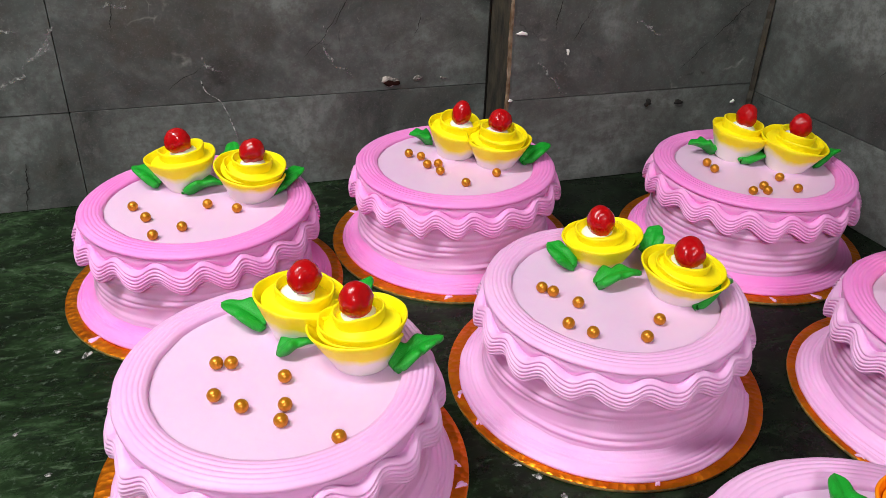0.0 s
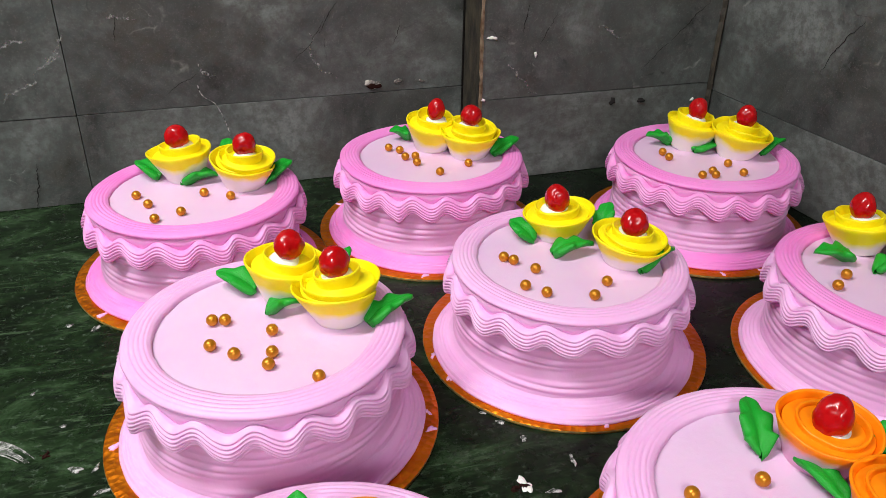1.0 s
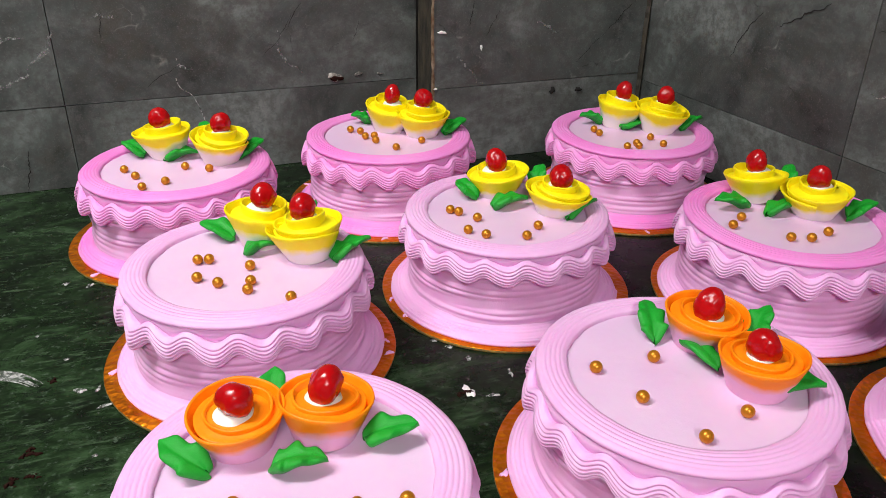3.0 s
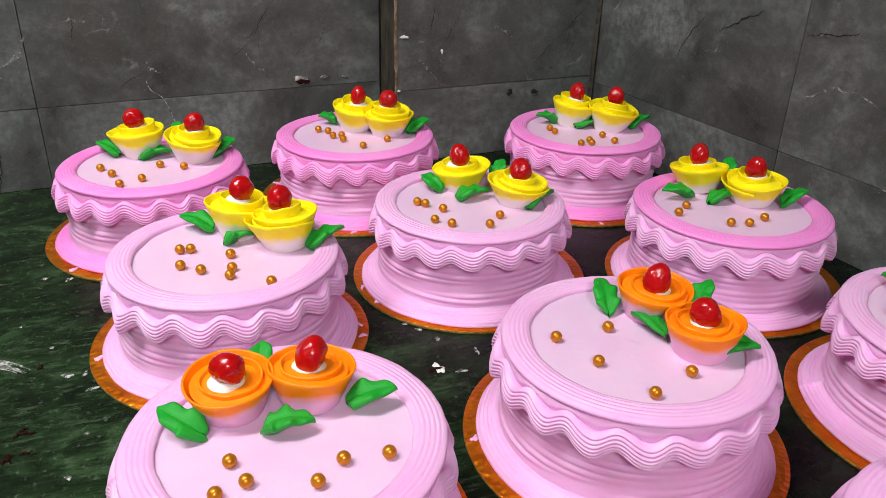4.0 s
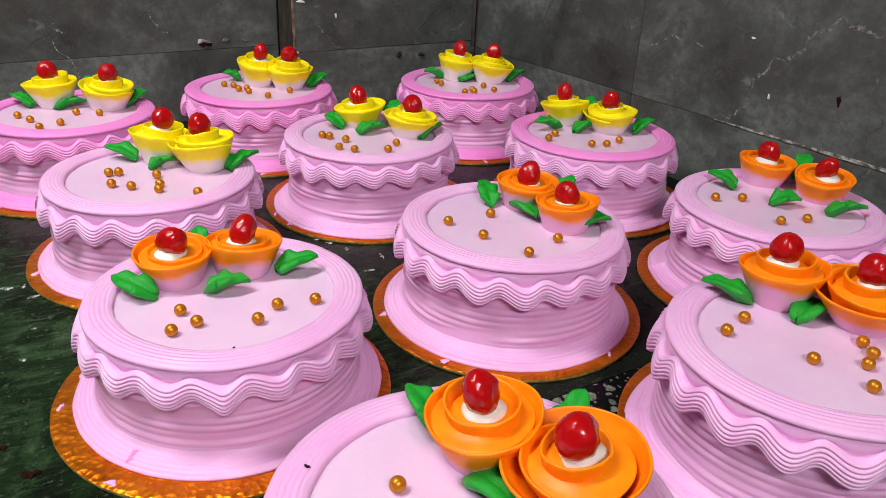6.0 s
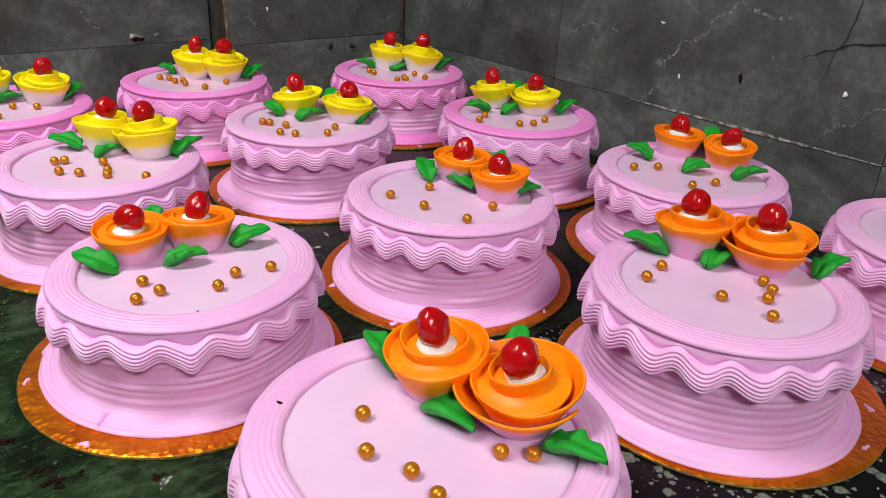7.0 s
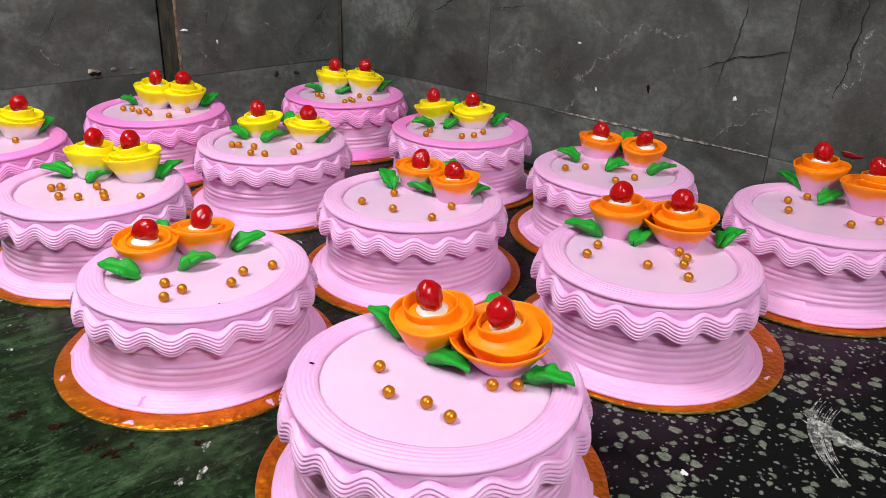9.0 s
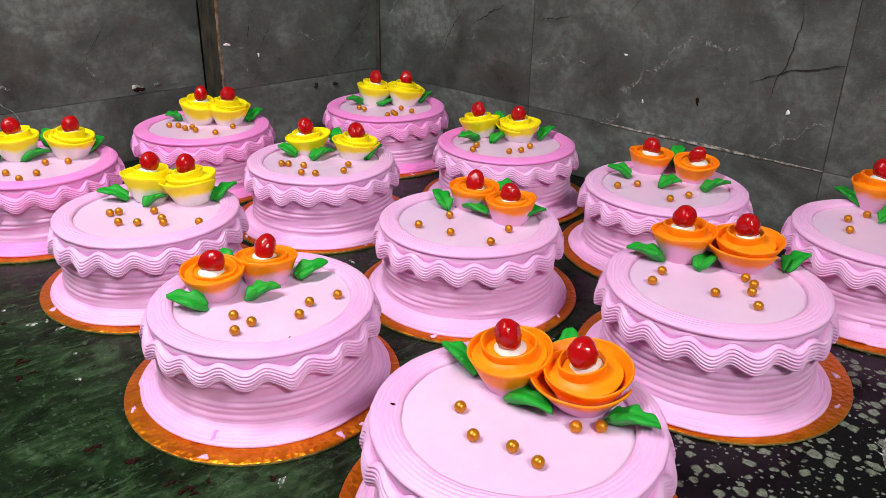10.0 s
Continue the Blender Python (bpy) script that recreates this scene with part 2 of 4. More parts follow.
nt.links.new(small.outputs["Color"], seps.inputs[0])
sm = ramp(nt, math_node(nt, "SUBTRACT", math_node(nt, "MULTIPLY", seps.outputs[0], 0.62), math_node(nt, "ADD", small.outputs["Distance"], 0.16)), [(0.0, grey(0)), (0.08, grey(0.9))])
dark = mix(nt, sm, (0.004, 0.004, 0.0045), (0.17, 0.18, 0.16))
nt.links.new(mix(nt, mask, dark, stone), p.inputs["Base Color"])
p.inputs["Roughness"].default_value = 0.16
p.inputs["Specular IOR Level"].default_value = 0.14

PAINT, nt, p = mat("room_paint")
nt.links.new(mix(nt, noise_tex(nt, coords(nt), 3.0, 5.0), (0.13, 0.13, 0.127), (0.16, 0.16, 0.157)), p.inputs["Base Color"])
p.inputs["Roughness"].default_value = 0.8

LAMP, nt, p = mat("lamp_diffuser")
p.inputs["Base Color"].default_value = (0.9, 0.9, 0.9, 1)
p.inputs["Emission Color"].default_value = (1.0, 0.97, 0.94, 1)
p.inputs["Emission Strength"].default_value = 4.0

CRACK, nt, p = mat("dark_crack")
p.inputs["Base Color"].default_value = (0.012, 0.011, 0.010, 1)
p.inputs["Roughness"].default_value = 0.9
VEIN, nt, p = mat("pale_vein")
nt.links.new(mix(nt, ramp(nt, noise_tex(nt, coords(nt), 160.0, 4.0), [(0.42, grey(0)), (0.6, grey(1))]), (0.18, 0.185, 0.18), (0.46, 0.47, 0.45)), p.inputs["Base Color"])
p.inputs["Roughness"].default_value = 0.7
nt.links.new(ramp(nt, noise_tex(nt, coords(nt), 230.0, 5.0, 0.7), [(0.42, grey(0)), (0.62, grey(0.75))]), p.inputs["Alpha"])
CHALK, nt, p = mat("pale_grout")
nt.links.new(mix(nt, ramp(nt, noise_tex(nt, coords(nt), 120.0, 4.0), [(0.42, grey(0)), (0.6, grey(1))]), (0.10, 0.095, 0.085), (0.50, 0.47, 0.42)), p.inputs["Base Color"])
p.inputs["Roughness"].default_value = 0.9
SMEAR, nt, p = mat("thin_dried_cream")
nt.links.new(ramp(nt, noise_tex(nt, coords(nt), 140.0, 4.0, 0.7), [(0.36, grey(0.1)), (0.60, grey(0.85))]), p.inputs["Alpha"])
nt.links.new(mix(nt, ramp(nt, noise_tex(nt, coords(nt), 300.0, 4.0), [(0.4, grey(0)), (0.6, grey(1))]), (0.16, 0.17, 0.16), (0.66, 0.66, 0.64)), p.inputs["Base Color"])
p.inputs["Roughness"].default_value = 0.7
STAIN, nt, p = mat("brown_crumb")
nt.links.new(mix(nt, noise_tex(nt, coords(nt), 200.0, 4.0), (0.006, 0.002, 0.0015), (0.032, 0.009, 0.006)), p.inputs["Base Color"])
p.inputs["Specular IOR Level"].default_value = 0.1
p.inputs["Roughness"].default_value = 0.8
JUICE, nt, p = mat("red_juice")
p.inputs["Base Color"].default_value = (0.22, 0.006, 0.006, 1)
p.inputs["Roughness"].default_value = 0.4


# ---- mesh helpers ----
def grid_mesh(name, P, material, close_u=False, smooth=True):
    """P[i, j] = point; i runs round (closed if close_u), j along the profile."""
    nu, nv = P.shape[:2]
    i = np.arange(nu if close_u else nu - 1)
    j = np.arange(nv - 1)
    I, J = np.meshgrid(i, j, indexing="ij")
    K = (I + 1) % nu
    f = np.stack([I * nv + J, K * nv + J, K * nv + J + 1, I * nv + J + 1], -1).reshape(-1, 4)
    me = bpy.data.meshes.new(name)
    me.from_pydata(P.reshape(-1, 3).tolist(), [], f.tolist())
    if smooth:
        me.polygons.foreach_set("use_smooth", [True] * len(me.polygons))
    me.materials.append(material)
    me.update()
    return me


def mesh_of(name, bm, material, smooth=False):
    me = bpy.data.meshes.new(name)
    bm.to_mesh(me)
    bm.free()
    if smooth:
        me.polygons.foreach_set("use_smooth", [True] * len(me.polygons))
    me.materials.append(material)
    return me


def child(name, me, parent, m=None, label=""):
    ob = new(name, me)
    ob.parent = parent
    if m is not None:
        ob.matrix_basis = m
    if label:
        ob["label"] = label
    return ob


def box_mesh(name, size, material, bevel=0.0):
    bm = bmesh.new()
    bmesh.ops.create_cube(bm, size=1.0)
    bmesh.ops.scale(bm, vec=size, verts=bm.verts)
    if bevel:
        bmesh.ops.bevel(bm, geom=bm.edges[:], offset=bevel, segments=2, affect="EDGES")
    return mesh_of(name, bm, material)


def box(name, lo, hi, material, label="", category="", kind="structure", bevel=0.0):
    size = [b - a for a, b in zip(lo, hi)]
    ob = new(name, box_mesh(name, size, material, bevel))
    ob.location = [(a + b) / 2 for a, b in zip(lo, hi)]
    return tagged(ob, label, category, "", kind)


# ---- the setting ----
SEAM_X, SEAM_Y = 0.20, 0.268
bm = bmesh.new()
outline = [(-0.9, -0.75), (SEAM_X - 0.001, -0.75), (SEAM_X - 0.001, SEAM_Y + 0.001), (0.95, SEAM_Y + 0.001), (0.95, 1.2), (-0.9, 1.2)]
top = [bm.verts.new((x, y, 0.0)) for x, y in outline]
bm.faces.new(top)
ext = bmesh.ops.extrude_face_region(bm, geom=bm.faces[:])
bmesh.ops.translate(bm, vec=(0, 0, -0.03), verts=[g for g in ext["geom"] if isinstance(g, bmesh.types.BMVert)])
bmesh.ops.recalc_face_normals(bm, faces=bm.faces)
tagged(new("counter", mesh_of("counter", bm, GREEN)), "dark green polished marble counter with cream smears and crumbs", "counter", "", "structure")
box("counter_granite", (SEAM_X, -0.75, -0.03), (0.95, SEAM_Y, 0.0), GRANITE, "black granite counter slab with grey-green pebbles", "counter")
box("counter_base", (-0.9, -0.70, -0.9), (0.95, 1.2, -0.031), PAINT, "plain painted masonry base under the counter", "counter base")
box("floor", (-2.2, -2.6, -0.95), (1.2, 1.3, -0.9), PAINT, "plain floor of the room", "floor")
box("ceiling", (-2.2, -2.6, 1.7), (1.2, 1.3, 1.75), PAINT, "plain white ceiling", "ceiling")
box("wall_west", (-2.25, -2.6, -0.9), (-2.2, 1.3, 1.7), PAINT, "plain painted wall", "wall")
box("wall_south", (-2.2, -2.65, -0.9), (1.2, -2.6, 1.7), PAINT, "plain painted wall", "wall")

for nm, at, sx, sy in (("tube_light", (-0.62, 0.50, 1.665), 1.1, 0.12), ("panel_light", (-0.25, -1.35, 1.665), 0.6, 0.6)):
    lamp = tagged(new(nm), "white ceiling light with a frosted diffuser", "ceiling light")
    lamp.location = at
    child("housing", box_mesh("housing", (sx + 0.03, sy + 0.03, 0.04), PAINT, 0.004), lamp, pose(0, 0, 0.014))
    child("diffuser", box_mesh("diffuser", (sx, sy, 0.012), LAMP, 0.002), lamp, pose(0, 0, -0.013))

WALL_Y, PILLAR_Y, PILLAR_X, JOINT = 1.105, 1.040, 0.474, 0.108
CORNER = Vector((0.804, PILLAR_Y, 0.0))
EAST_END = Vector((0.8995, 0.0, 0.0))
east_dir = (EAST_END - CORNER).normalized()
EAST = Matrix.Translation(CORNER) @ Matrix.Rotation(math.atan2(east_dir.y, east_dir.x), 4, "Z")
NORTH = Matrix.Translation((-0.9, WALL_Y, 0.0))
PILLAR = Matrix.Translation((PILLAR_X, PILLAR_Y, 0.0))
# along each wall: local x runs along it, local y points into the masonry for north walls


def wall(name, frame_m, length, thick, inward, label):
    """A masonry core; tiles are set before it with 2 mm joints."""
    core = tagged(new(name, box_mesh(name, (length, thick, 2.58), GROUT)), label, "wall", "", "structure")
    core.matrix_basis = frame_m @ Matrix.Translation((length / 2, inward * (thick / 2 + 0.010), 0.43))
    return core


def tile_mesh(w, h, rng):
    bm = bmesh.new()
    bmesh.ops.create_cube(bm, size=1.0)
    bmesh.ops.scale(bm, vec=(w - 0.0008, 0.009, h - 0.0008), verts=bm.verts)
    bmesh.ops.bevel(bm, geom=bm.edges[:], offset=0.0003, segments=1, affect="EDGES")
    return mesh_of("tile", bm, SLATE)


def tile_wall(core, frame_m, spans, rows, inward, seed):
    rng = random.Random(seed)
    inv = core.matrix_basis.inverted()
    for z0, z1 in rows:
        for a, b in spans:
            me = tile_mesh(b - a, z1 - z0, rng)
            tilt = Matrix.Rotation(radians(rng.uniform(-0.12, 0.12)), 4, "Z")
            m = frame_m @ Matrix.Translation(((a + b) / 2, inward * (0.0045 + rng.uniform(0, 0.0008)), (z0 + z1) / 2)) @ tilt
            child("tile", me, core, inv @ m)


E_JOINT = 0.097
E_ROWS = [(0.0, E_JOINT), (E_JOINT, E_JOINT + 0.30), (E_JOINT + 0.30, E_JOINT + 0.60)]
ROWS = [(0.0, JOINT), (JOINT, JOINT + 0.30), (JOINT + 0.30, JOINT + 0.60)]
north = wall("wall_north", NORTH, 1.72, 0.10, 1, "grey slate-look tiled wall with dark joints and cracks")
pillar = wall("wall_pillar", PILLAR @ Matrix.Translation((0.004, 0, 0)), 0.40, 0.06, 1, "shallow tiled pillar with a worn brown edge")
east = wall("wall_east", EAST @ Matrix.Translation((-0.1, 0, 0)), 1.95, 0.08, 1, "grey slate-look tiled side wall with pale veins")
tile_wall(north, NORTH, [(0.0, 0.422), (0.422, 0.912), (0.912, 1.372)], ROWS, 1, 1)
tile_wall(pillar, PILLAR, [(0.0, 0.352)], ROWS, 1, 2)
tile_wall(east, EAST, [(-0.02, 0.359), (0.359, 0.833), (0.833, 1.340), (1.340, 1.82)], E_ROWS, 1, 3)
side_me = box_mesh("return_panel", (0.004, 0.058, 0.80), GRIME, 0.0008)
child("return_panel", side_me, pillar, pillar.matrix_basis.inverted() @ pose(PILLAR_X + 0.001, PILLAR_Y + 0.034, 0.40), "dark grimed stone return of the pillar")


def worn_strip(name, width, depth, height, material, seed, rough):
    """An upright strip with a chipped, wandering edge."""
    rng = random.Random(seed)
    n = 90
    bm = bmesh.new()
    rows = []
    for i in range(n + 1):
        z = height * i / n
        w = width * (1 + rough * rng.uniform(-1, 1))
        x = width * 0.5 * rough * math.sin(i * 0.37 + seed)
        rows.append([bm.verts.new(q) for q in ((x - w / 2, depth, z), (x - w / 2 * 0.8, 0, z), (x + w / 2 * 0.8, 0, z), (x + w / 2, depth, z))])
    for a, b in zip(rows, rows[1:]):
        for k in range(3):
            bm.faces.new((a[k], a[k + 1], b[k + 1], b[k]))
    return mesh_of(name, bm, material)


child("worn_edge", worn_strip("worn_edge", 0.0030, 0.005, 0.80, RUST, 3, 0.45), pillar, pillar.matrix_basis.inverted() @ pose(PILLAR_X, PILLAR_Y - 0.0012, 0.0), "pale brown chipped edge")
child("corner_joint", worn_strip("corner_joint", 0.0080, 0.006, 0.80, GRIME, 5, 0.30), east, east.matrix_basis.inverted() @ pose(CORNER.x - 0.0012, CORNER.y - 0.0028, 0.0, 0, 0, 42), "dark brown dirty corner joint")


def ribbon(wall_ob, frame_m, name, a, b, width, material, seed, bend=0.1, label="", proud=0.0006):
    """A thin crack or vein on a tiled wall from a to b, wandering and tapering."""
    rng = random.Random(seed)
    n = 26
    a, b = Vector(a), Vector(b)
    d = b - a
    nrm = Vector((-d.y, d.x))
    off = [0.0] * (n + 1)
    for k, amp in ((1, bend), (2, bend * 0.5), (5, bend * 0.25), (9, bend * 0.14)):
        ph = rng.uniform(0, 6.28)
        for i in range(n + 1):
            off[i] += amp * math.sin(k * math.pi * i / n + ph) * 0.4
    bm = bmesh.new()
    rows = []
    for i in range(n + 1):
        u = i / n
        c = a + d * u + nrm * (off[i] - off[0] * (1 - u) - off[n] * u)
        c = c + nrm.normalized() * rng.uniform(-1, 1) * min(width * 0.6, 0.0012) * (1.0 if bend else 0.15)
        w = width * (0.25 + 0.75 * math.sin(math.pi * min(max(u, 0.03), 0.97))) * rng.uniform(0.45, 1.25)
        t = nrm.normalized() * w / 2
        rows.append([bm.verts.new((q.x, -proud, q.y)) for q in (c - t, c + t)])
    for r, s in zip(rows, rows[1:]):
        bm.faces.new((r[0], s[0], s[1], r[1]))
    child(name, mesh_of(name, bm, material), wall_ob, wall_ob.matrix_basis.inverted() @ frame_m, label)


def blob_mesh(name, rx, ry, h, material, seed, rough=0.35):
    """A small uneven dab with a raised middle."""
    rng = random.Random(seed)
    n = 22
    ph = [rng.uniform(0, 6.28) for _ in range(5)]
    ring = []
    for i in range(n):
        t = 2 * math.pi * i / n
        k = 1 + rough * (0.5 * math.sin(2 * t + ph[0]) + 0.4 * math.sin(3 * t + ph[1]) + 0.35 * math.sin(5 * t + ph[2]) + 0.2 * math.sin(8 * t + ph[3]))
        ring.append((rx * k * math.cos(t), ry * k * math.sin(t)))
    P = np.zeros((n, 5, 3))
    for i, (x, y) in enumerate(ring):
        for j, (s, z) in enumerate(((1.0, 0.0), (0.96, 0.5), (0.7, 0.85), (0.35, 1.0), (0.0, 0.95))):
            P[i, j] = (x * s, y * s, h * z)
    return grid_mesh(name, P, material, close_u=True)


E_CRACKS = [((0.767, 0.305), (0.748, 0.176), 0.0022), ((0.718, 0.192), (0.832, 0.232), 0.0030), ((0.912, 0.310), (0.893, 0.186), 0.0034),
            ((0.365, 0.236), (0.432, 0.251), 0.0020), ((0.236, 0.218), (0.300, 0.254), 0.0030), ((0.166, 0.167), (0.208, 0.231), 0.0018)]
E_VEINS = [((0.491, 0.089), (0.540, 0.139), 0.004), ((0.540, 0.139), (0.560, 0.186), 0.005), ((0.560, 0.186), (0.607, 0.226), 0.006), ((0.607, 0.226), (0.632, 0.246), 0.006),
           ((0.632, 0.246), (0.670, 0.232), 0.006), ((0.670, 0.232), (0.698, 0.237), 0.005), ((0.756, 0.106), (0.796, 0.139), 0.005), ((0.796, 0.139), (0.830, 0.158), 0.004),
           ((0.882, 0.185), (0.916, 0.209), 0.006), ((0.916, 0.209), (0.911, 0.250), 0.005), ((0.911, 0.250), (0.920, 0.272), 0.005), ((0.373, 0.173), (0.471, 0.178), 0.004)]
N_CRACKS = [((1.192, 0.186), (1.214, 0.221), 0.0016), ((1.200, 0.205), (1.158, 0.153), 0.0012), ((1.290, 0.197), (1.282, 0.168), 0.0012), ((0.971, 0.221), (0.966, 0.187), 0.0014),
            ((1.011, 0.123), (1.049, 0.147), 0.0012), ((0.860, 0.055), (0.848, 0.0), 0.0022)]
N_VEINS = [((0.841, 0.127), (0.882, 0.161), 0.005), ((0.882, 0.161), (0.916, 0.198), 0.006), ((0.843, 0.189), (0.880, 0.193), 0.005), ((0.960, 0.214), (0.992, 0.213), 0.004),
           ((1.051, 0.159), (1.068, 0.141), 0.004), ((1.181, 0.186), (1.211, 0.127), 0.003)]
P_CRACKS = [((0.051, 0.186), (0.057, 0.222), 0.0018), ((0.094, 0.210), (0.074, 0.173), 0.0014), ((0.304, 0.212), (0.256, 0.167), 0.0018), ((0.256, 0.167), (0.217, 0.131), 0.0012)]
P_VEINS = [((0.034, 0.151), (0.073, 0.111), 0.004), ((0.150, 0.190), (0.190, 0.176), 0.004)]
k = 0
for w_ob, fm, cracks, veins in ((east, EAST, E_CRACKS, E_VEINS), (north, NORTH, N_CRACKS, N_VEINS), (pillar, PILLAR, P_CRACKS, P_VEINS)):
    for a, b, wd in cracks:
        k += 1
        ribbon(w_ob, fm, "crack", a, b, wd * 0.62, CRACK, k)
    for a, b, wd in veins:
        k += 1
        ribbon(w_ob, fm, "vein", a, b, wd * 1.1, VEIN, k, 0.25)
ribbon(east, EAST, "pale_grout", (0.50, E_JOINT + 0.0004), (0.833, E_JOINT + 0.0004), 0.0042, CHALK, 77, 0.0, "pale broken grout line", 0.0010)

STAND = pose(0, 0, 0, 90, 0, 0)
for w_ob, fm, a, z, rx, ry, material, nm in (
        (east, EAST, 0.530, 0.205, 0.0035, 0.0012, CREAM_WHITE, "cream_fleck"), (east, EAST, 0.566, 0.142, 0.0016, 0.0028, CREAM_WHITE, "cream_fleck"),
        (east, EAST, 0.775, 0.164, 0.0022, 0.0040, CREAM_WHITE, "cream_fleck"), (east, EAST, 0.650, 0.157, 0.0022, 0.0060, STAIN, "brown_stain"),
        (east, EAST, 0.930, 0.122, 0.0110, 0.0040, JUICE, "red_stain"),
        (pillar, PILLAR, 0.069, 0.161, 0.0020, 0.0032, CREAM_WHITE, "cream_fleck"), (pillar, PILLAR, 0.302, 0.086, 0.0030, 0.0022, CREAM_WHITE, "cream_fleck"),
        (pillar, PILLAR, 0.012, 0.184, 0.0060, 0.0022, CREAM_WHITE, "cream_fleck"), (pillar, PILLAR, 0.003, 0.109, 0.0030, 0.0020, CREAM_WHITE, "cream_fleck"),
        (pillar, PILLAR, 0.182, 0.093, 0.0045, 0.0045, CRACK, "dark_hole"), (pillar, PILLAR, 0.224, 0.091, 0.0050, 0.0035, CRACK, "dark_hole"),
        (north, NORTH, 1.255, 0.1185, 0.0105, 0.0056, CHALK, "tile_chip"), (north, NORTH, 1.287, 0.121, 0.0050, 0.0026, CHALK, "tile_chip"), (north, NORTH, 1.318, 0.119, 0.0040, 0.0014, CHALK, "tile_chip")):
    k += 1
    child(nm, blob_mesh(nm, rx, ry, 0.0012, material, k), w_ob, w_ob.matrix_basis.inverted() @ fm @ Matrix.Translation((a, -0.0002, z)) @ STAND)
child("tile_hole", blob_mesh("tile_hole", 0.0085, 0.0038, 0.0012, STAIN, 400), north, north.matrix_basis.inverted() @ NORTH @ Matrix.Translation((1.256, -0.0009, 0.1165)) @ STAND)

# a pale thread stuck to the wall
cu = bpy.data.curves.new("thread", "CURVE")
cu.dimensions, cu.bevel_depth, cu.bevel_resolution = "3D", 0.0006, 2
sp = cu.splines.new("NURBS")
sp.points.add(5)
for pt, q in zip(sp.points, ((0.147, 0.134), (0.149, 0.117), (0.162, 0.116), (0.169, 0.100), (0.174, 0.085), (0.178, 0.066))):
    pt.co = (q[0], WALL_Y - 0.0012, q[1], 1)
sp.use_endpoint_u = True
cu.materials.append(SMEAR)
tagged(new("thread", cu), "thin pale thread stuck to the tiled wall", "thread")


# cream smears and crumbs on the counter
def dab(name, x, y, rx, ry, turn, material, seed, label, category, h=0.0012):
    ob = tagged(new(name, blob_mesh(name, rx, ry, h, material, seed, 0.5)), label, category, "dabs on the counter")
    ob.matrix_basis = pose(x, y, 0.0, 0, 0, turn)


WHITE_DABS = [(0.008, 0.835, 0.006, 0.003, 0), (0.031, 0.824, 0.009, 0.0035, 60), (0.030, 0.642, 0.007, 0.005, 0), (0.044, 0.640, 0.002, 0.008, -20), (0.049, 0.615, 0.008, 0.003, 20),
              (0.044, 0.556, 0.003, 0.002, 0), (0.331, 0.538, 0.007, 0.011, 10), (0.348, 0.527, 0.008, 0.003, 0), (0.374, 0.551, 0.0025, 0.009, -10), (0.338, 0.604, 0.006, 0.003, -15),
              (0.328, 0.618, 0.005, 0.002, -20), (0.348, 0.582, 0.003, 0.006, 0), (0.098, 0.266, 0.008, 0.004, 30), (0.068, 0.330, 0.006, 0.002, 20), (0.081, 0.240, 0.010, 0.004, 40),
              (0.064, 0.241, 0.004, 0.006, 0), (0.352, 0.003, 0.005, 0.004, 0), (0.017, 0.693, 0.004, 0.002, 0), (-0.010, 0.74, 0.003, 0.002, 0), (0.031, 0.509, 0.004, 0.003, 0)]
for i, (x, y, rx, ry, turn) in enumerate(WHITE_DABS):
    dab("cream_dab", x, y, rx * 0.62, ry * 0.62, turn, CREAM_WHITE if i in (6, 16) else SMEAR, 500 + i, "small white cream dab dried on the counter", "cream dab")
for i, (x, y, rx, ry) in enumerate([(-0.001, 0.573, 0.007, 0.005), (-0.004, 0.549, 0.015, 0.009), (0.008, 0.664, 0.004, 0.003), (0.045, 0.304, 0.012, 0.006), (0.096, 0.272, 0.005, 0.004),
                                    (0.003, 0.401, 0.008, 0.004), (0.023, 0.364, 0.007, 0.004), (0.321, 0.535, 0.008, 0.004), (0.035, 0.320, 0.009, 0.004)]):
    patch = tagged(new("crumb_patch"), "scattered dark brown cake crumbs on the counter", "crumbs", "dabs on the counter")
    patch.location = (x, y, 0.0)
    rng = random.Random(560 + i)
    for j in range(9):
        r = 0.0006 + 0.0020 * rng.random() ** 2
        child("crumb", blob_mesh("crumb", r, r * rng.uniform(0.6, 1.0), r * 0.9, STAIN, 600 + 10 * i + j, 0.8), patch,
              pose(rng.gauss(0, rx * 0.45), rng.gauss(0, ry * 0.45), 0.0, 0, 0, rng.uniform(0, 360)))


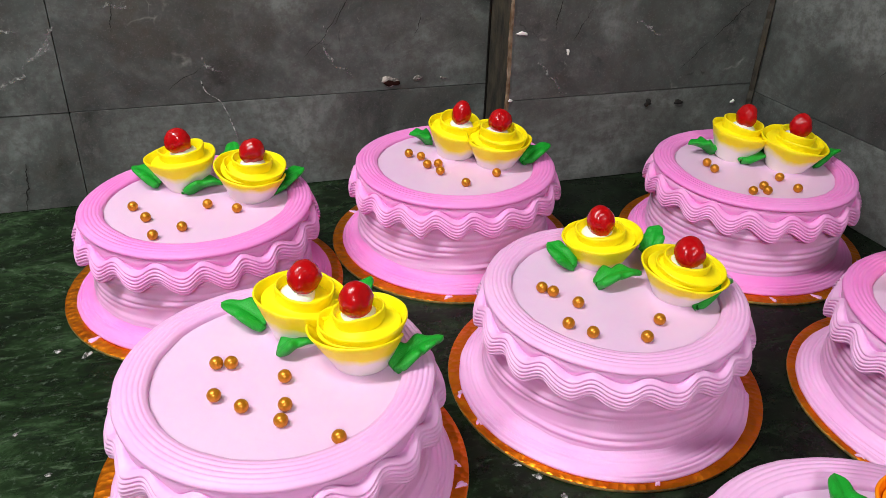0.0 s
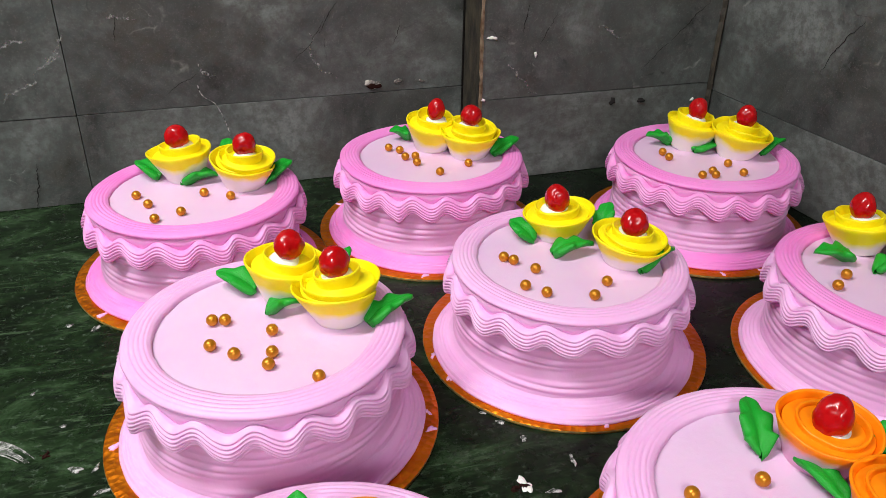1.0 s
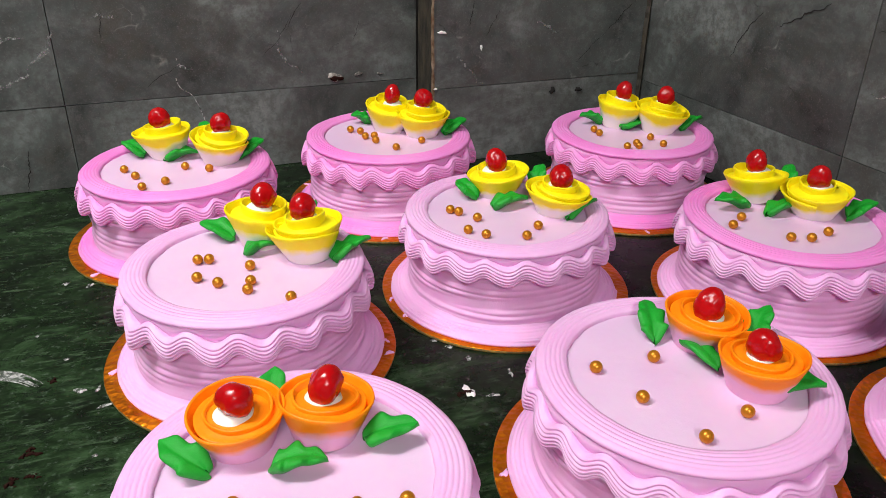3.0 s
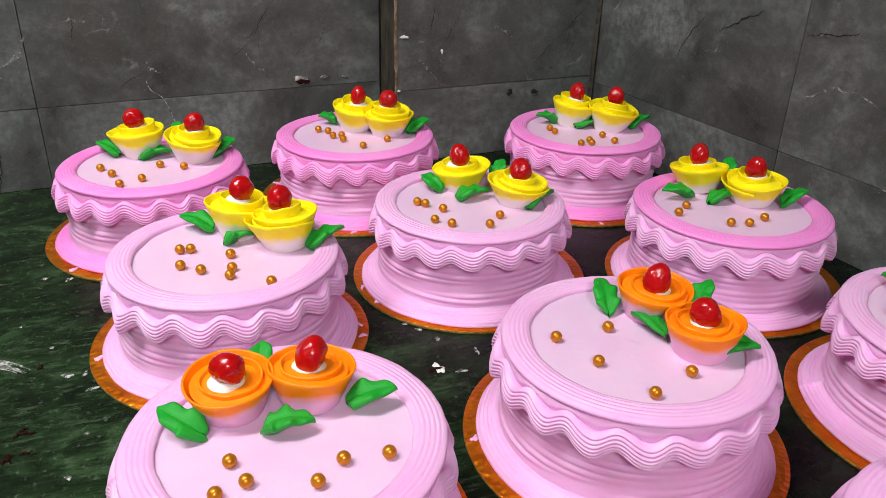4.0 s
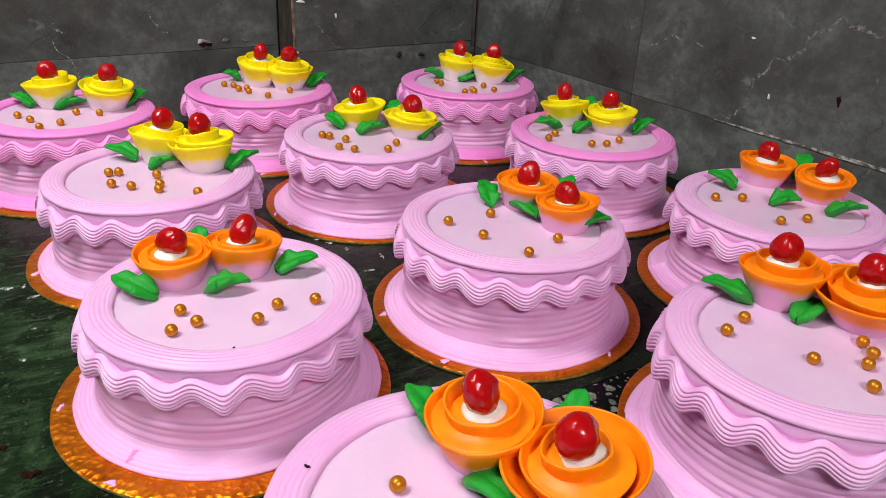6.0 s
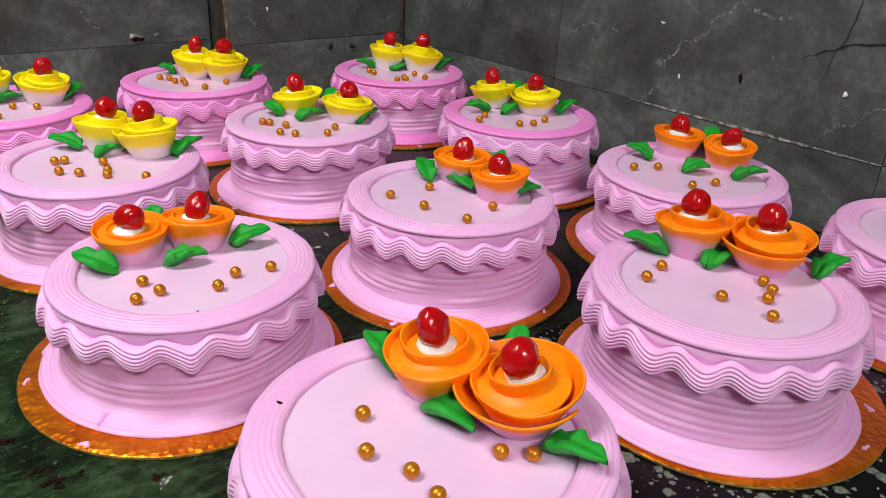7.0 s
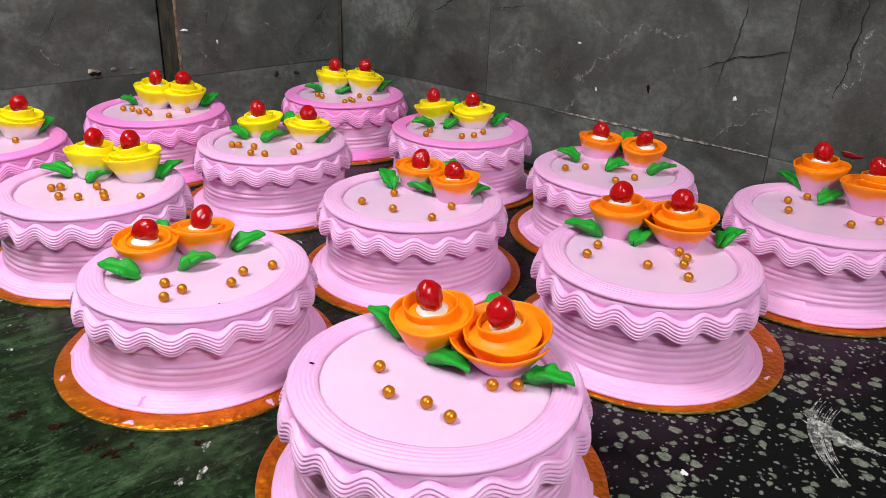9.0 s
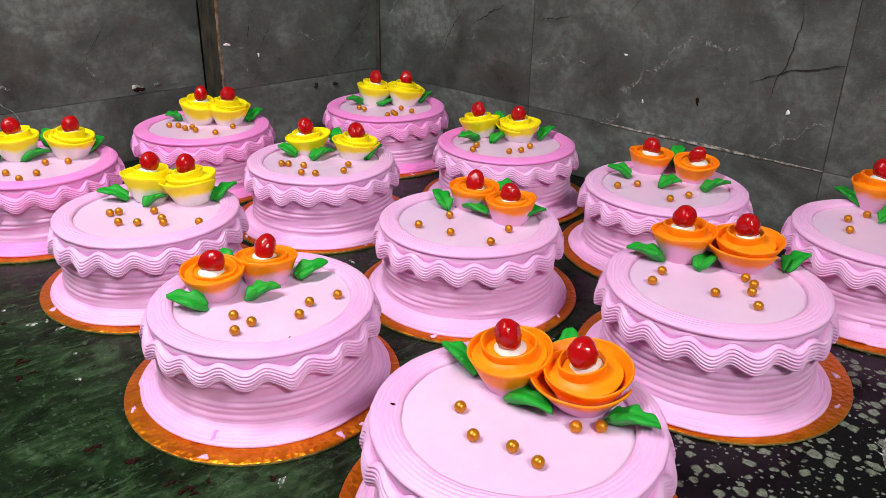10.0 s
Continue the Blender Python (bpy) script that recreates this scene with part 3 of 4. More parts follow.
def smear(name, pts, width, label):
    """A dragged streak of thin cream made of separate bristle lines."""
    rng = random.Random(len(name) + int(pts[0][0] * 1000))
    top = tagged(new(name), label, "cream smear")
    for b in range(9):
        bm = bmesh.new()
        off = (b / 8 - 0.5) * width
        a0, a1 = rng.uniform(0, 0.25), rng.uniform(0.7, 1.0)
        w = width * rng.uniform(0.03, 0.075)
        rows = []
        for i in range(13):
            u = a0 + (a1 - a0) * i / 12
            p0, p1, p2 = (Vector(q) for q in pts)
            c = p0 * (1 - u) ** 2 + p1 * 2 * u * (1 - u) + p2 * u * u
            d = ((p1 - p0) * (1 - u) + (p2 - p1) * u).normalized()
            nn = Vector((-d.y, d.x))
            c = c + nn * off * (1 - 0.5 * u)
            ww = w * math.sin(math.pi * (i + 0.6) / 13.2)
            rows.append([bm.verts.new((*(c + nn * k), z)) for k, z in ((-ww, 0.0004), (0, 0.0012), (ww, 0.0004))])
        for q, t in zip(rows, rows[1:]):
            for k in (0, 1):
                bm.faces.new((q[k], t[k], t[k + 1], q[k + 1]))
        child("streak", mesh_of("streak", bm, SMEAR, True), top)


smear("cream_smear", ((-0.075, 0.690), (-0.025, 0.695), (0.000, 0.655)), 0.016, "dragged white cream smear dried on green marble")
smear("cream_smear", ((0.535, -0.035), (0.475, -0.030), (0.430, -0.090)), 0.020, "dragged white cream streak on black granite")
smear("cream_smear", ((0.500, -0.020), (0.480, -0.060), (0.490, -0.095)), 0.016, "thin white cream streak on black granite")

# ---- cakes ----
NU = 288
TH = np.linspace(0, 2 * np.pi, NU, endpoint=False)
PANEL_Z = 0.0858


def wobble(rng, n, amp, lo=1, hi=7):
    t = np.linspace(0, 2 * np.pi, n, endpoint=False)
    out = np.zeros(n)
    for f in range(lo, hi):
        out += rng.uniform(-1, 1) * np.sin(f * t + rng.uniform(0, 6.28)) / f ** 0.7
    return amp * out


def around(R, Z):
    """R, Z: arrays (NU, nv) -> points."""
    t = np.linspace(0, 2 * np.pi, R.shape[0], endpoint=False)[:, None]
    return np.stack([R * np.cos(t), R * np.sin(t), Z], -1)


def spun(profile, rng, n=NU, wob=0.0003, plain=None):
    """plain: the same profile without its ridges, into which they fade here and there."""
    prof = np.array(profile)
    slip = wobble(rng, n, wob * 0.5, 9, 40)[:, None] * np.sin(np.linspace(0, 5, len(prof)))[None]
    R = np.repeat(prof[None, :, 0], n, 0) + wobble(rng, n, wob)[:, None] + slip
    Z = np.repeat(prof[None, :, 1], n, 0) + wobble(rng, n, wob)[:, None]
    if plain is not None:
        k = np.arange(len(prof)) / 7.0
        fade = np.zeros((n, len(prof)))
        for _ in range(7):
            fade += np.sin(rng.randint(1, 7) * np.linspace(0, 2 * np.pi, n, endpoint=False)[:, None] + rng.uniform(0.4, 2.2) * k[None] + rng.uniform(0, 6.28))
        fade = np.clip(0.62 + 0.24 * fade, 0.02, 1.25)
        R += (plain[None, :, 0] - prof[None, :, 0]) * (1 - fade)
        Z += (plain[None, :, 1] - prof[None, :, 1]) * (1 - fade)
    return around(R, Z)


def combed(points, amp, step, per=7):
    """A smooth profile through points, with comb ridges of that size and spacing across it."""
    pts = np.array(points, float)
    seg = np.r_[0, np.cumsum(np.hypot(*np.diff(pts, axis=0).T))]
    n = int(seg[-1] / step * per)
    s = np.linspace(0, seg[-1], n)
    kern = np.hanning(per * 2 + 1)
    kern /= kern.sum()
    xy = np.stack([np.convolve(np.pad(np.interp(s, seg, pts[:, i]), per, mode="reflect", reflect_type="odd"), kern, "valid") for i in (0, 1)], 1)
    tan = np.gradient(xy, axis=0)
    tan /= np.linalg.norm(tan, axis=1)[:, None]
    nrm = np.stack([tan[:, 1], -tan[:, 0]], 1)
    fade = np.clip(np.minimum(s, seg[-1] - s) / step, 0, 1)
    size = amp(s / seg[-1]) if callable(amp) else amp
    ridge = np.abs(np.sin(np.pi * s / step)) ** 0.7 * size * fade
    return xy - nrm * ridge[:, None]


def side_mesh(rng, material):
    line = [(0.0940, 0.0760), (0.0935, 0.058), (0.0928, 0.042), (0.0930, 0.026), (0.0950, 0.0150)]
    return grid_mesh("side", spun(combed(line, 0.0017, 0.0064), rng, wob=0.0006, plain=combed(line, 0.0, 0.0064)), material, True)


def base_mesh(rng, material):
    line = [(0.0945, 0.0180), (0.0980, 0.0132), (0.1040, 0.0100), (0.1095, 0.0078), (0.1122, 0.0060)]
    foot = [(0.1130, 0.0052), (0.1125, 0.0036), (0.108, 0.0034)]
    ridged, plain = (np.vstack([combed(line, amp, 0.0034), foot]) for amp in (lambda q: 0.0012 * np.clip((q - 0.25) / 0.25, 0.15, 1), 0.0))
    P = spun(ridged, rng, wob=0.0007, plain=plain)
    turn_u = np.linspace(0, 1, NU, endpoint=False)
    end = 0.020 * np.clip((turn_u - 0.93) / 0.07, 0, 1) ** 2
    P[..., :2] *= (1 + end * 0.6)[:, None, None]
    P[..., 2] += (end * 0.10)[:, None]
    return grid_mesh("base_border", P, material, True)


def rim_mesh(rng, material):
    top_p = combed([(0.0772, 0.0893), (0.0800, 0.0901), (0.0880, 0.0899), (0.0945, 0.0890)], 0.0008, 0.0032)
    p = np.vstack([[(0.0757, 0.0850), (0.0759, 0.0874), (0.0764, 0.0888)], top_p, [(0.0957, 0.0884), (0.0966, 0.0875), (0.0969, 0.0862), (0.0962, 0.0848), (0.0952, 0.0842), (0.0940, 0.0838), (0.0920, 0.0836)]])
    P = spun(p, rng, wob=0.0006)
    inner = np.linspace(1, 0, P.shape[1])[None, :, None] ** 3
    ragged = 1 + (wobble(rng, NU, 0.009, 6, 34) + wobble(rng, NU, 0.006, 2, 6))[:, None, None] * inner
    P[..., :2] *= ragged
    return grid_mesh("rim", P, material, True)


def panel_mesh(rng, material):
    rr = np.linspace(0.0, 0.0766, 24)
    R = np.repeat(rr[None], 96, 0)
    t = np.linspace(0, 2 * np.pi, 96, endpoint=False)[:, None]
    Z = PANEL_Z + 0.0003 * np.sin(2 * t + rng.uniform(0, 6)) * (rr / 0.077)[None] + 0.0002 * np.sin(60 * rr[None] + t)
    return grid_mesh("top_panel", around(R, Z), material, True)


def ruffle_mesh(rng, material):
    """A combed ribbon of cream waved round the side, six ridges wide, its upper edge standing off the wall."""
    n = 480
    t = np.linspace(0, 2 * np.pi, n, endpoint=False)
    waves = 18
    ph = waves * t + wobble(rng, n, 0.45, 1, 9) + rng.uniform(0, 6.28)
    amp = 0.0036 * (1 + wobble(rng, n, 0.16, 1, 8))
    wv = np.sin(ph + 0.15 * np.sin(ph))
    low = 0.0600 + amp * wv + wobble(rng, n, 0.0010)
    band, ridges, per = 0.0172, 6, 7
    lob = -wv * 0.0024 * (1 + wobble(rng, n, 0.30, 1, 12)) + 0.0005 * np.cos(2 * ph)
    wall_u = np.linspace(0, 1, 8)
    step_u = np.linspace(0, 1, 5)[1:-1]
    v = np.linspace(0, 1, ridges * per + 1)
    v_under = np.linspace(0, 1, 5)[1:]
    up = np.minimum(low + band + wobble(rng, n, 0.0005, 8, 40), 0.0815)
    R0 = 0.0988
    cols = []
    for u in wall_u:
        cols.append((0.0942 + 0.0016 * np.sin(np.pi * u) * np.ones(n), 0.0842 + (up - 0.0005 - 0.0842) * u))
    for u in step_u:
        cols.append((0.0942 + (R0 + lob * 0.6 - 0.0942) * u, up - 0.0005 + 0.0016 * np.sin(np.pi * u * 0.8)))
    for s in v:
        rid = np.abs(np.sin(np.pi * ridges * s)) ** 0.75 * 0.0014
        cols.append((R0 + lob * (0.6 + 0.4 * s) + 0.0028 * np.sin(np.pi * s * 0.85) + rid, up + (low - up) * s))
    for s in v_under:
        cols.append(((R0 + lob + 0.0014) * (1 - s) + 0.0920 * s, low - 0.0012 * math.sin(math.pi * s * 0.7) + 0.004 * s * s))
    R, Z = (np.stack([c[i] for c in cols], 1) for i in (0, 1))
    nv = len(cols)
    a = rng.uniform(0, 2 * np.pi)
    seam = np.exp(-((np.angle(np.exp(1j * (t - a)))) / 0.05) ** 2)
    out = np.clip((np.arange(nv) - len(wall_u)) / 4, 0, 1)
    R += (0.0022 * seam)[:, None] * out[None]
    Z -= (0.0030 * seam)[:, None] * np.linspace(0, 1, nv)[None]
    return grid_mesh("ruffle", around(R, Z), material, True)


def board_meshes():
    rng = np.random.RandomState(5)
    p = [(0.0, 0.0036), (0.06, 0.0037), (0.10, 0.0037), (0.118, 0.0036), (0.1240, 0.0034), (0.1249, 0.0029)]
    foil = grid_mesh("foil_top", spun(p, rng, 160, 0.00008), FOIL, True)
    rim = grid_mesh("card_edge", spun([(0.1249, 0.0029), (0.1252, 0.0016), (0.1246, 0.0), (0.0, 0.0)], rng, 160, 0.00008), CARD, True)
    return foil, rim


def petal_mesh(name, turns, r0, r1, h0, h1, foot, rng, material, flare=1.7, thick=0.0024, lining=None):
    """A ribbon of cream wound into a cup with a flared lip: one closed turn, or a spiral with a free outer end."""
    closed = turns == 1
    n = int(60 * turns)
    v_out = np.linspace(0, 1, 9)
    P = np.zeros((n, 21, 3))
    ph = [rng.uniform(0, 6.28) for _ in range(3)]
    for i in range(n):
        u = i / n if closed else i / (n - 1)
        a = 2 * np.pi * turns * u
        head = tail = 1.0
        if closed:
            w = 0.5 + 0.5 * math.sin(a + ph[1])
        else:
            w = 1 - (1 - u) ** 2.6
            head = min(1.0, u * turns / 0.25)
            head = head * head * (3 - 2 * head)
            tail = min(1.0, (1 - u) * turns / 0.12)
            tail = tail * tail * (3 - 2 * tail)
        rt = r0 + (r1 - r0) * w + 0.0005 * math.sin(2 * a + ph[0]) + 0.0002 * math.sin(5 * a + ph[1]) - 0.002 * (1 - head) - 0.0030 * (1 - tail)
        h = (h0 + (h1 - h0) * w + 0.0007 * math.sin(2 * a + ph[2]) + 0.0002 * math.sin(7 * a + ph[0])) * (0.88 + 0.12 * head) * (0.84 + 0.16 * tail)
        rb = foot[0] + (foot[1] - foot[0]) * w
        prof = [(rb + (rt - rb) * s ** flare, h * s) for s in v_out]
        inner = [(r - thick * (1.0 - 0.35 * s), z + thick * 0.3 * (1 - s)) for (r, z), s in zip(prof, v_out)]
        lip = [(rt - thick * 0.1, h + thick * 0.35), (rt - thick * 0.35, h + thick * 0.45), (rt - thick * 0.55, h + thick * 0.3)]
        for k, (r, z) in enumerate(prof + lip + inner[::-1]):
            P[i, k] = (r * math.cos(a), r * math.sin(a), z)
    me = grid_mesh(name, P, material, closed)
    if lining:
        me.materials.append(lining)
        for f in me.polygons:
            if min(k % 21 for k in f.vertices) >= 9:
                f.material_index = 1
    return me


def dome(name, r, h, material, rng, pits=0.0, n=32, m=16):
    P = np.zeros((n, m, 3))
    for i in range(n):
        t = 2 * math.pi * i / n
        for j in range(m):
            f = math.pi * j / (m - 1)
            k = 1 + pits * (0.4 * math.sin(2 * t + 1) * math.sin(f) + 0.3 * math.sin(3 * t + 2 * f) * math.sin(f))
            k += pits * 0.28 * math.sin(5 * t + 3 * f + 1) * math.sin(4 * f) * math.sin(f) + pits * 0.2 * math.sin(7 * t + 2) * math.sin(6 * f + 2) * math.sin(f)
            P[i, j] = (r * k * math.sin(f) * math.cos(t), r * k * math.sin(f) * math.sin(t), -h * math.cos(f) * (1 - pits * 0.3 * math.cos(f)))
    return grid_mesh(name, P, material, True)


def leaf_mesh(rng):
    """A piped leaf one unit long: a plump ribbon folded into lobes, a crease down the middle, a pointed tip."""
    nl, nw = 26, 11
    P = np.zeros((nl, nw * 2, 3))
    ph, lobes = rng.uniform(0, 6.28), rng.uniform(2.0, 3.2)
    bend = rng.uniform(-0.10, 0.10)
    for i in range(nl):
        s = i / (nl - 1)
        grow = min(1.0, s / 0.22) ** 0.5
        body = 0.33 * grow * (1 - s ** 3.4) ** 0.75 + 0.012
        for j in range(nw):
            q = 2 * j / (nw - 1) - 1
            side = 1.3 if q > 0 else 0.0
            fold = math.sin(2 * math.pi * lobes * s + ph + side)
            w = body * (1 + 0.15 * fold * (1 - 0.6 * s))
            z = 0.16 * abs(q) * w * 2 + 0.06 * fold * abs(q) ** 1.5 * (1 - 0.7 * s) + 0.12 * math.sin(math.pi * s) - 0.07 * math.exp(-(q / 0.2) ** 2) * (1 - s)
            thick = (0.34 * math.sqrt(max(0.0, 1 - 0.94 * q * q)) * (1.05 - 0.75 * s) + 0.02) * (0.5 + 0.5 * grow)
            x = s + 0.06 * fold * abs(q) * (1 - s) - 0.10 * abs(q) * (1 - s)
            y = q * w + bend * math.sin(math.pi * s)
            P[i, j] = (x, y, z + thick * 0.5)
            P[i, nw * 2 - 1 - j] = (x, y, z - thick * 0.5)
    return grid_mesh("leaf", np.transpose(P, (1, 0, 2)), LEAF, close_u=True)



RNG = np.random.RandomState(11)
PY = random.Random(21)
FOIL_ME, CARD_ME = board_meshes()
SIDES = {m.name: [side_mesh(RNG, m) for _ in range(2)] for m in (CREAM_LIGHT,)}
BASES = {m.name: [base_mesh(RNG, m) for _ in range(2)] for m in (CREAM_LIGHT, CREAM_DEEP)}
RIMS = {m.name: [rim_mesh(RNG, m) for _ in range(2)] for m in (CREAM_LIGHT, CREAM_DEEP)}
PANELS = [panel_mesh(RNG, CREAM_PANEL) for _ in range(2)]
LEAVES = [leaf_mesh(PY) for _ in range(5)]
CHERRIES = [dome("cherry", 0.0110 - 0.0004 * i, 0.0120 + 0.0006 * i, CHERRY, PY, 0.19) for i in range(3)]
DOLLOP = dome("cream_dollop", 0.0122, 0.0085, CREAM_WHITE, PY, 0.06)
PEARL_ME = dome("pearl", 0.0044, 0.0044, PEARL, PY, 0.0, 20, 12)
FOOT = {}
CRUMBS = [blob_mesh("cream_crumb", 0.0035 + 0.0015 * i, 0.0018, 0.0014, CREAM_LIGHT, 700 + i, 0.6) for i in range(3)]
SPECK = blob_mesh("speck", 0.0016, 0.0010, 0.0008, STAIN, 710)
ROSES = {}
for petal_mat in (PETAL_YELLOW, PETAL_ORANGE):
    inside = INSIDE[petal_mat.name]
    cups = [(
        petal_mesh("outer_petal", 1, 0.0292, 0.0314, 0.0268, 0.0286, (0.0175, 0.0165), PY, petal_mat, 1.0, 0.0028, lining=inside),
        petal_mesh("inner_petal", 1, 0.0184, 0.0208, 0.0320, 0.0336, (0.0150, 0.0150), PY, inside, 1.0, 0.0028)) for _ in range(2)]
    spirals = [(
        petal_mesh("outer_petal", 1.7, 0.0205, 0.0330 if petal_mat is PETAL_YELLOW else 0.0372, 0.0324, 0.0262, (0.0140, 0.0185), PY, petal_mat, 1.05, 0.0028, lining=inside),
        petal_mesh("inner_petal", 1, 0.0160, 0.0174, 0.0330, 0.0342, (0.0130, 0.0130), PY, inside, 1.0, 0.0028)) for _ in range(2)]
    funnels = [(
        petal_mesh("outer_petal", 1, 0.0272, 0.0286, 0.0296, 0.0312, (0.0185, 0.0185), PY, petal_mat, 1.0, 0.0030, lining=inside),
        petal_mesh("inner_petal", 1, 0.0182, 0.0204, 0.0296, 0.0308, (0.0150, 0.0150), PY, inside, 1.0, 0.0030)) for _ in range(2)]
    ROSES[petal_mat.name] = [cups[0], spirals[0], cups[1], spirals[1], funnels[0], funnels[1]]
    for shape, line in (("cup", [(0.0, 0.0300), (0.0130, 0.0298), (0.0175, 0.0278), (0.0210, 0.0262), (0.0270, 0.0252), (0.0235, 0.0185), (0.0, 0.0120)]),
                        ("funnel", [(0.0, 0.0295), (0.0130, 0.0294), (0.0180, 0.0284), (0.0215, 0.0275), (0.0246, 0.0276), (0.0225, 0.0200), (0.0, 0.0120)])):
        FOOT[petal_mat.name, shape] = grid_mesh("petal_foot", spun(combed(line, 0.0, 0.0030), RNG, 48, 0.0003), inside, True)


def rose(cake, x, y, top, lift, petal_mat, k, tilt):
    """lift: how high the cherry's middle sits above the cake's top."""
    r = new("rose")
    r.parent = cake
    s = min(max(lift / 0.042, 0.8), 1.22)
    s, g = s * 1.06, 1.03 if petal_mat is PETAL_YELLOW else 1.04
    r.matrix_basis = pose(x, y, top - 0.001, tilt[0], tilt[1], PY.uniform(0, 360)) @ Matrix.Diagonal((g, g, s, 1))
    low = lift < 0.037 and petal_mat is PETAL_ORANGE
    outer, inner = ROSES[petal_mat.name][4 + k % 2 if low else k % 4]
    child("outer_petal", outer, r)
    child("inner_petal", inner, r, pose(PY.uniform(-0.001, 0.001), PY.uniform(-0.001, 0.001), 0.001, 0, 0, PY.uniform(0, 360)))
    child("petal_foot", FOOT[petal_mat.name, "funnel" if low else "cup"], r)
    child("cream_dollop", DOLLOP, r, pose(PY.uniform(-0.003, 0.003), PY.uniform(-0.003, 0.003), lift / s - 0.0128), "white cream dollop")
    ch = child("cherry", CHERRIES[k % 3], r, pose(0, 0, (lift + 0.0006) / s, PY.uniform(-18, 18), PY.uniform(-18, 18), PY.uniform(0, 360)) @ Matrix.Diagonal((1 / g, 1 / g, 1 / s, 1)), "glossy red glazed cherry")
    return r


def cake(center, lift, roses, leaves, pearls, petal_mat, rim, ruffle, base, k, label, specks=(), board=(0, 0, 1), girth=1.03, tall=1.0):
    c = tagged(new("cake"), label, "cake", "cakes on the counter")
    c.location = (center[0], center[1], 0.0)
    rng = np.random.RandomState(100 + k)
    turn = lambda: pose(0, 0, 0, 0, 0, PY.uniform(0, 360))
    bd = child("cake_board", FOIL_ME, c, pose(board[0], board[1], 0) @ Matrix.Diagonal((board[2], board[2], 1, 1)), "round gold foil cake board")
    child("card_edge", CARD_ME, bd)
    wide = Matrix.Diagonal((girth, girth, tall, 1))
    top = PANEL_Z * tall
    child("side", SIDES[CREAM_LIGHT.name][k % 2], c, turn() @ wide, "combed pale pink cream side")
    child("base_border", BASES[base.name][k % 2], c, turn() @ Matrix.Diagonal(((1 + girth) / 2, (1 + girth) / 2, 1, 1)), "flared ridged cream border")
    child("ruffle", ruffle_mesh(rng, ruffle), c, wide, "wavy piped cream ruffle")
    child("rim", RIMS[rim.name][k % 2], c, turn() @ wide, "ridged cream rim")
    child("top_panel", PANELS[k % 2], c, turn() @ wide, "smooth pale cream top")
    for i, (x, y) in enumerate(roses):
        rose(c, x, y, top, lift, petal_mat, k * 2 + i, (PY.uniform(-7, 7), PY.uniform(-7, 7)))
    for i, (a, b) in enumerate(leaves):
        a, b = Vector(a), Vector(b)
        if i == 1:
            mid = (Vector(roses[0]) + Vector(roses[1])) / 2
            out = -mid.normalized().to_3d() * (0.010 if lift > 0.037 else 0.006)
            a, b = a + out, b + out
        if i in (0, 2):
            near = Vector(roses[0 if i == 0 else 1])
            out = (b.to_2d() - near).normalized().to_3d() * (0.004 if lift > 0.037 else 0.0)
            a, b = a + out, b + out
            b.z *= 0.6
        if i == 3:
            back = ((Vector(roses[0]) + Vector(roses[1])) / 2).normalized().to_3d() * 0.015
            a, b = a + back, b + back
            a.z, b.z = 0.008, 0.024
        d = b - a
        size = min(max(d.length, 0.022), 0.036) * 1.05
        m = Matrix.Translation((a.x, a.y, top + a.z)) @ d.to_track_quat("X", "Z").to_matrix().to_4x4() @ pose(0, 0, 0, PY.uniform(-14, 14)) @ Matrix.Diagonal((size * 1.02, 0.029, 0.029, 1))
        child("leaf", LEAVES[(k + i) % 5], c, m, "green piped cream leaf")
    for i in range(4):
        a, q = PY.uniform(0, 6.28), PY.uniform(0.116, 0.122)
        child("cream_crumb", CRUMBS[i % 3], c, pose(board[0] + q * math.cos(a), board[1] + q * math.sin(a), 0.0034, 0, 0, PY.uniform(0, 360)), "bit of cream on the board")
    if k == 6:
        child("pink_smudge", blob_mesh("pink_smudge", 0.0060, 0.0022, 0.0008, CREAM_DEEP, 733, 0.6), c, pose(-0.086, -0.062, 0.0106, 0, -14, 35), "deep pink smudge on the border")
    for x, y, z in specks:
        child("speck", SPECK, c, pose(x, y, z * tall + 0.0006, 0, 0, PY.uniform(0, 360)), "tiny dark crumb")
    for x, y in pearls:
        child("pearl", PEARL_ME, c, pose(x, y, top + 0.0040, PY.uniform(0, 90), PY.uniform(0, 90), 0), "gold sugar pearl")
    return c


YELLOW_DEEP = "pink cream cake with deep pink rim, yellow roses and cherries"
YELLOW_PALE = "pale pink cream cake with yellow roses, cherries and gold pearls"
YELLOW_MIXED = "pale pink cake with deep pink rim, yellow roses and cherries"
ORANGE_PALE = "pale pink cream cake with orange roses, cherries and gold pearls"
cake((0.132, 0.91), 0.044,
     [(-0.007, 0.038), (0.047, 0.006)],
     [((-0.03, 0.035, 0.0035), (-0.05, 0.058, 0.02)), ((-0.002, 0.025, 0.004), (0.029, 0.024, 0.008)), ((0.063, -0.001, 0.0035), (0.092, 0.019, 0.021)), ((0.022, 0.031, 0.012), (0.028, 0.057, 0.03))],
     [(-0.054, -0.003), (-0.043, -0.026), (-0.037, -0.059), (-0.014, -0.05), (0.008, -0.013), (0.032, -0.027)],
     PETAL_YELLOW, CREAM_DEEP, CREAM_MID, CREAM_DEEP, 0, YELLOW_DEEP)
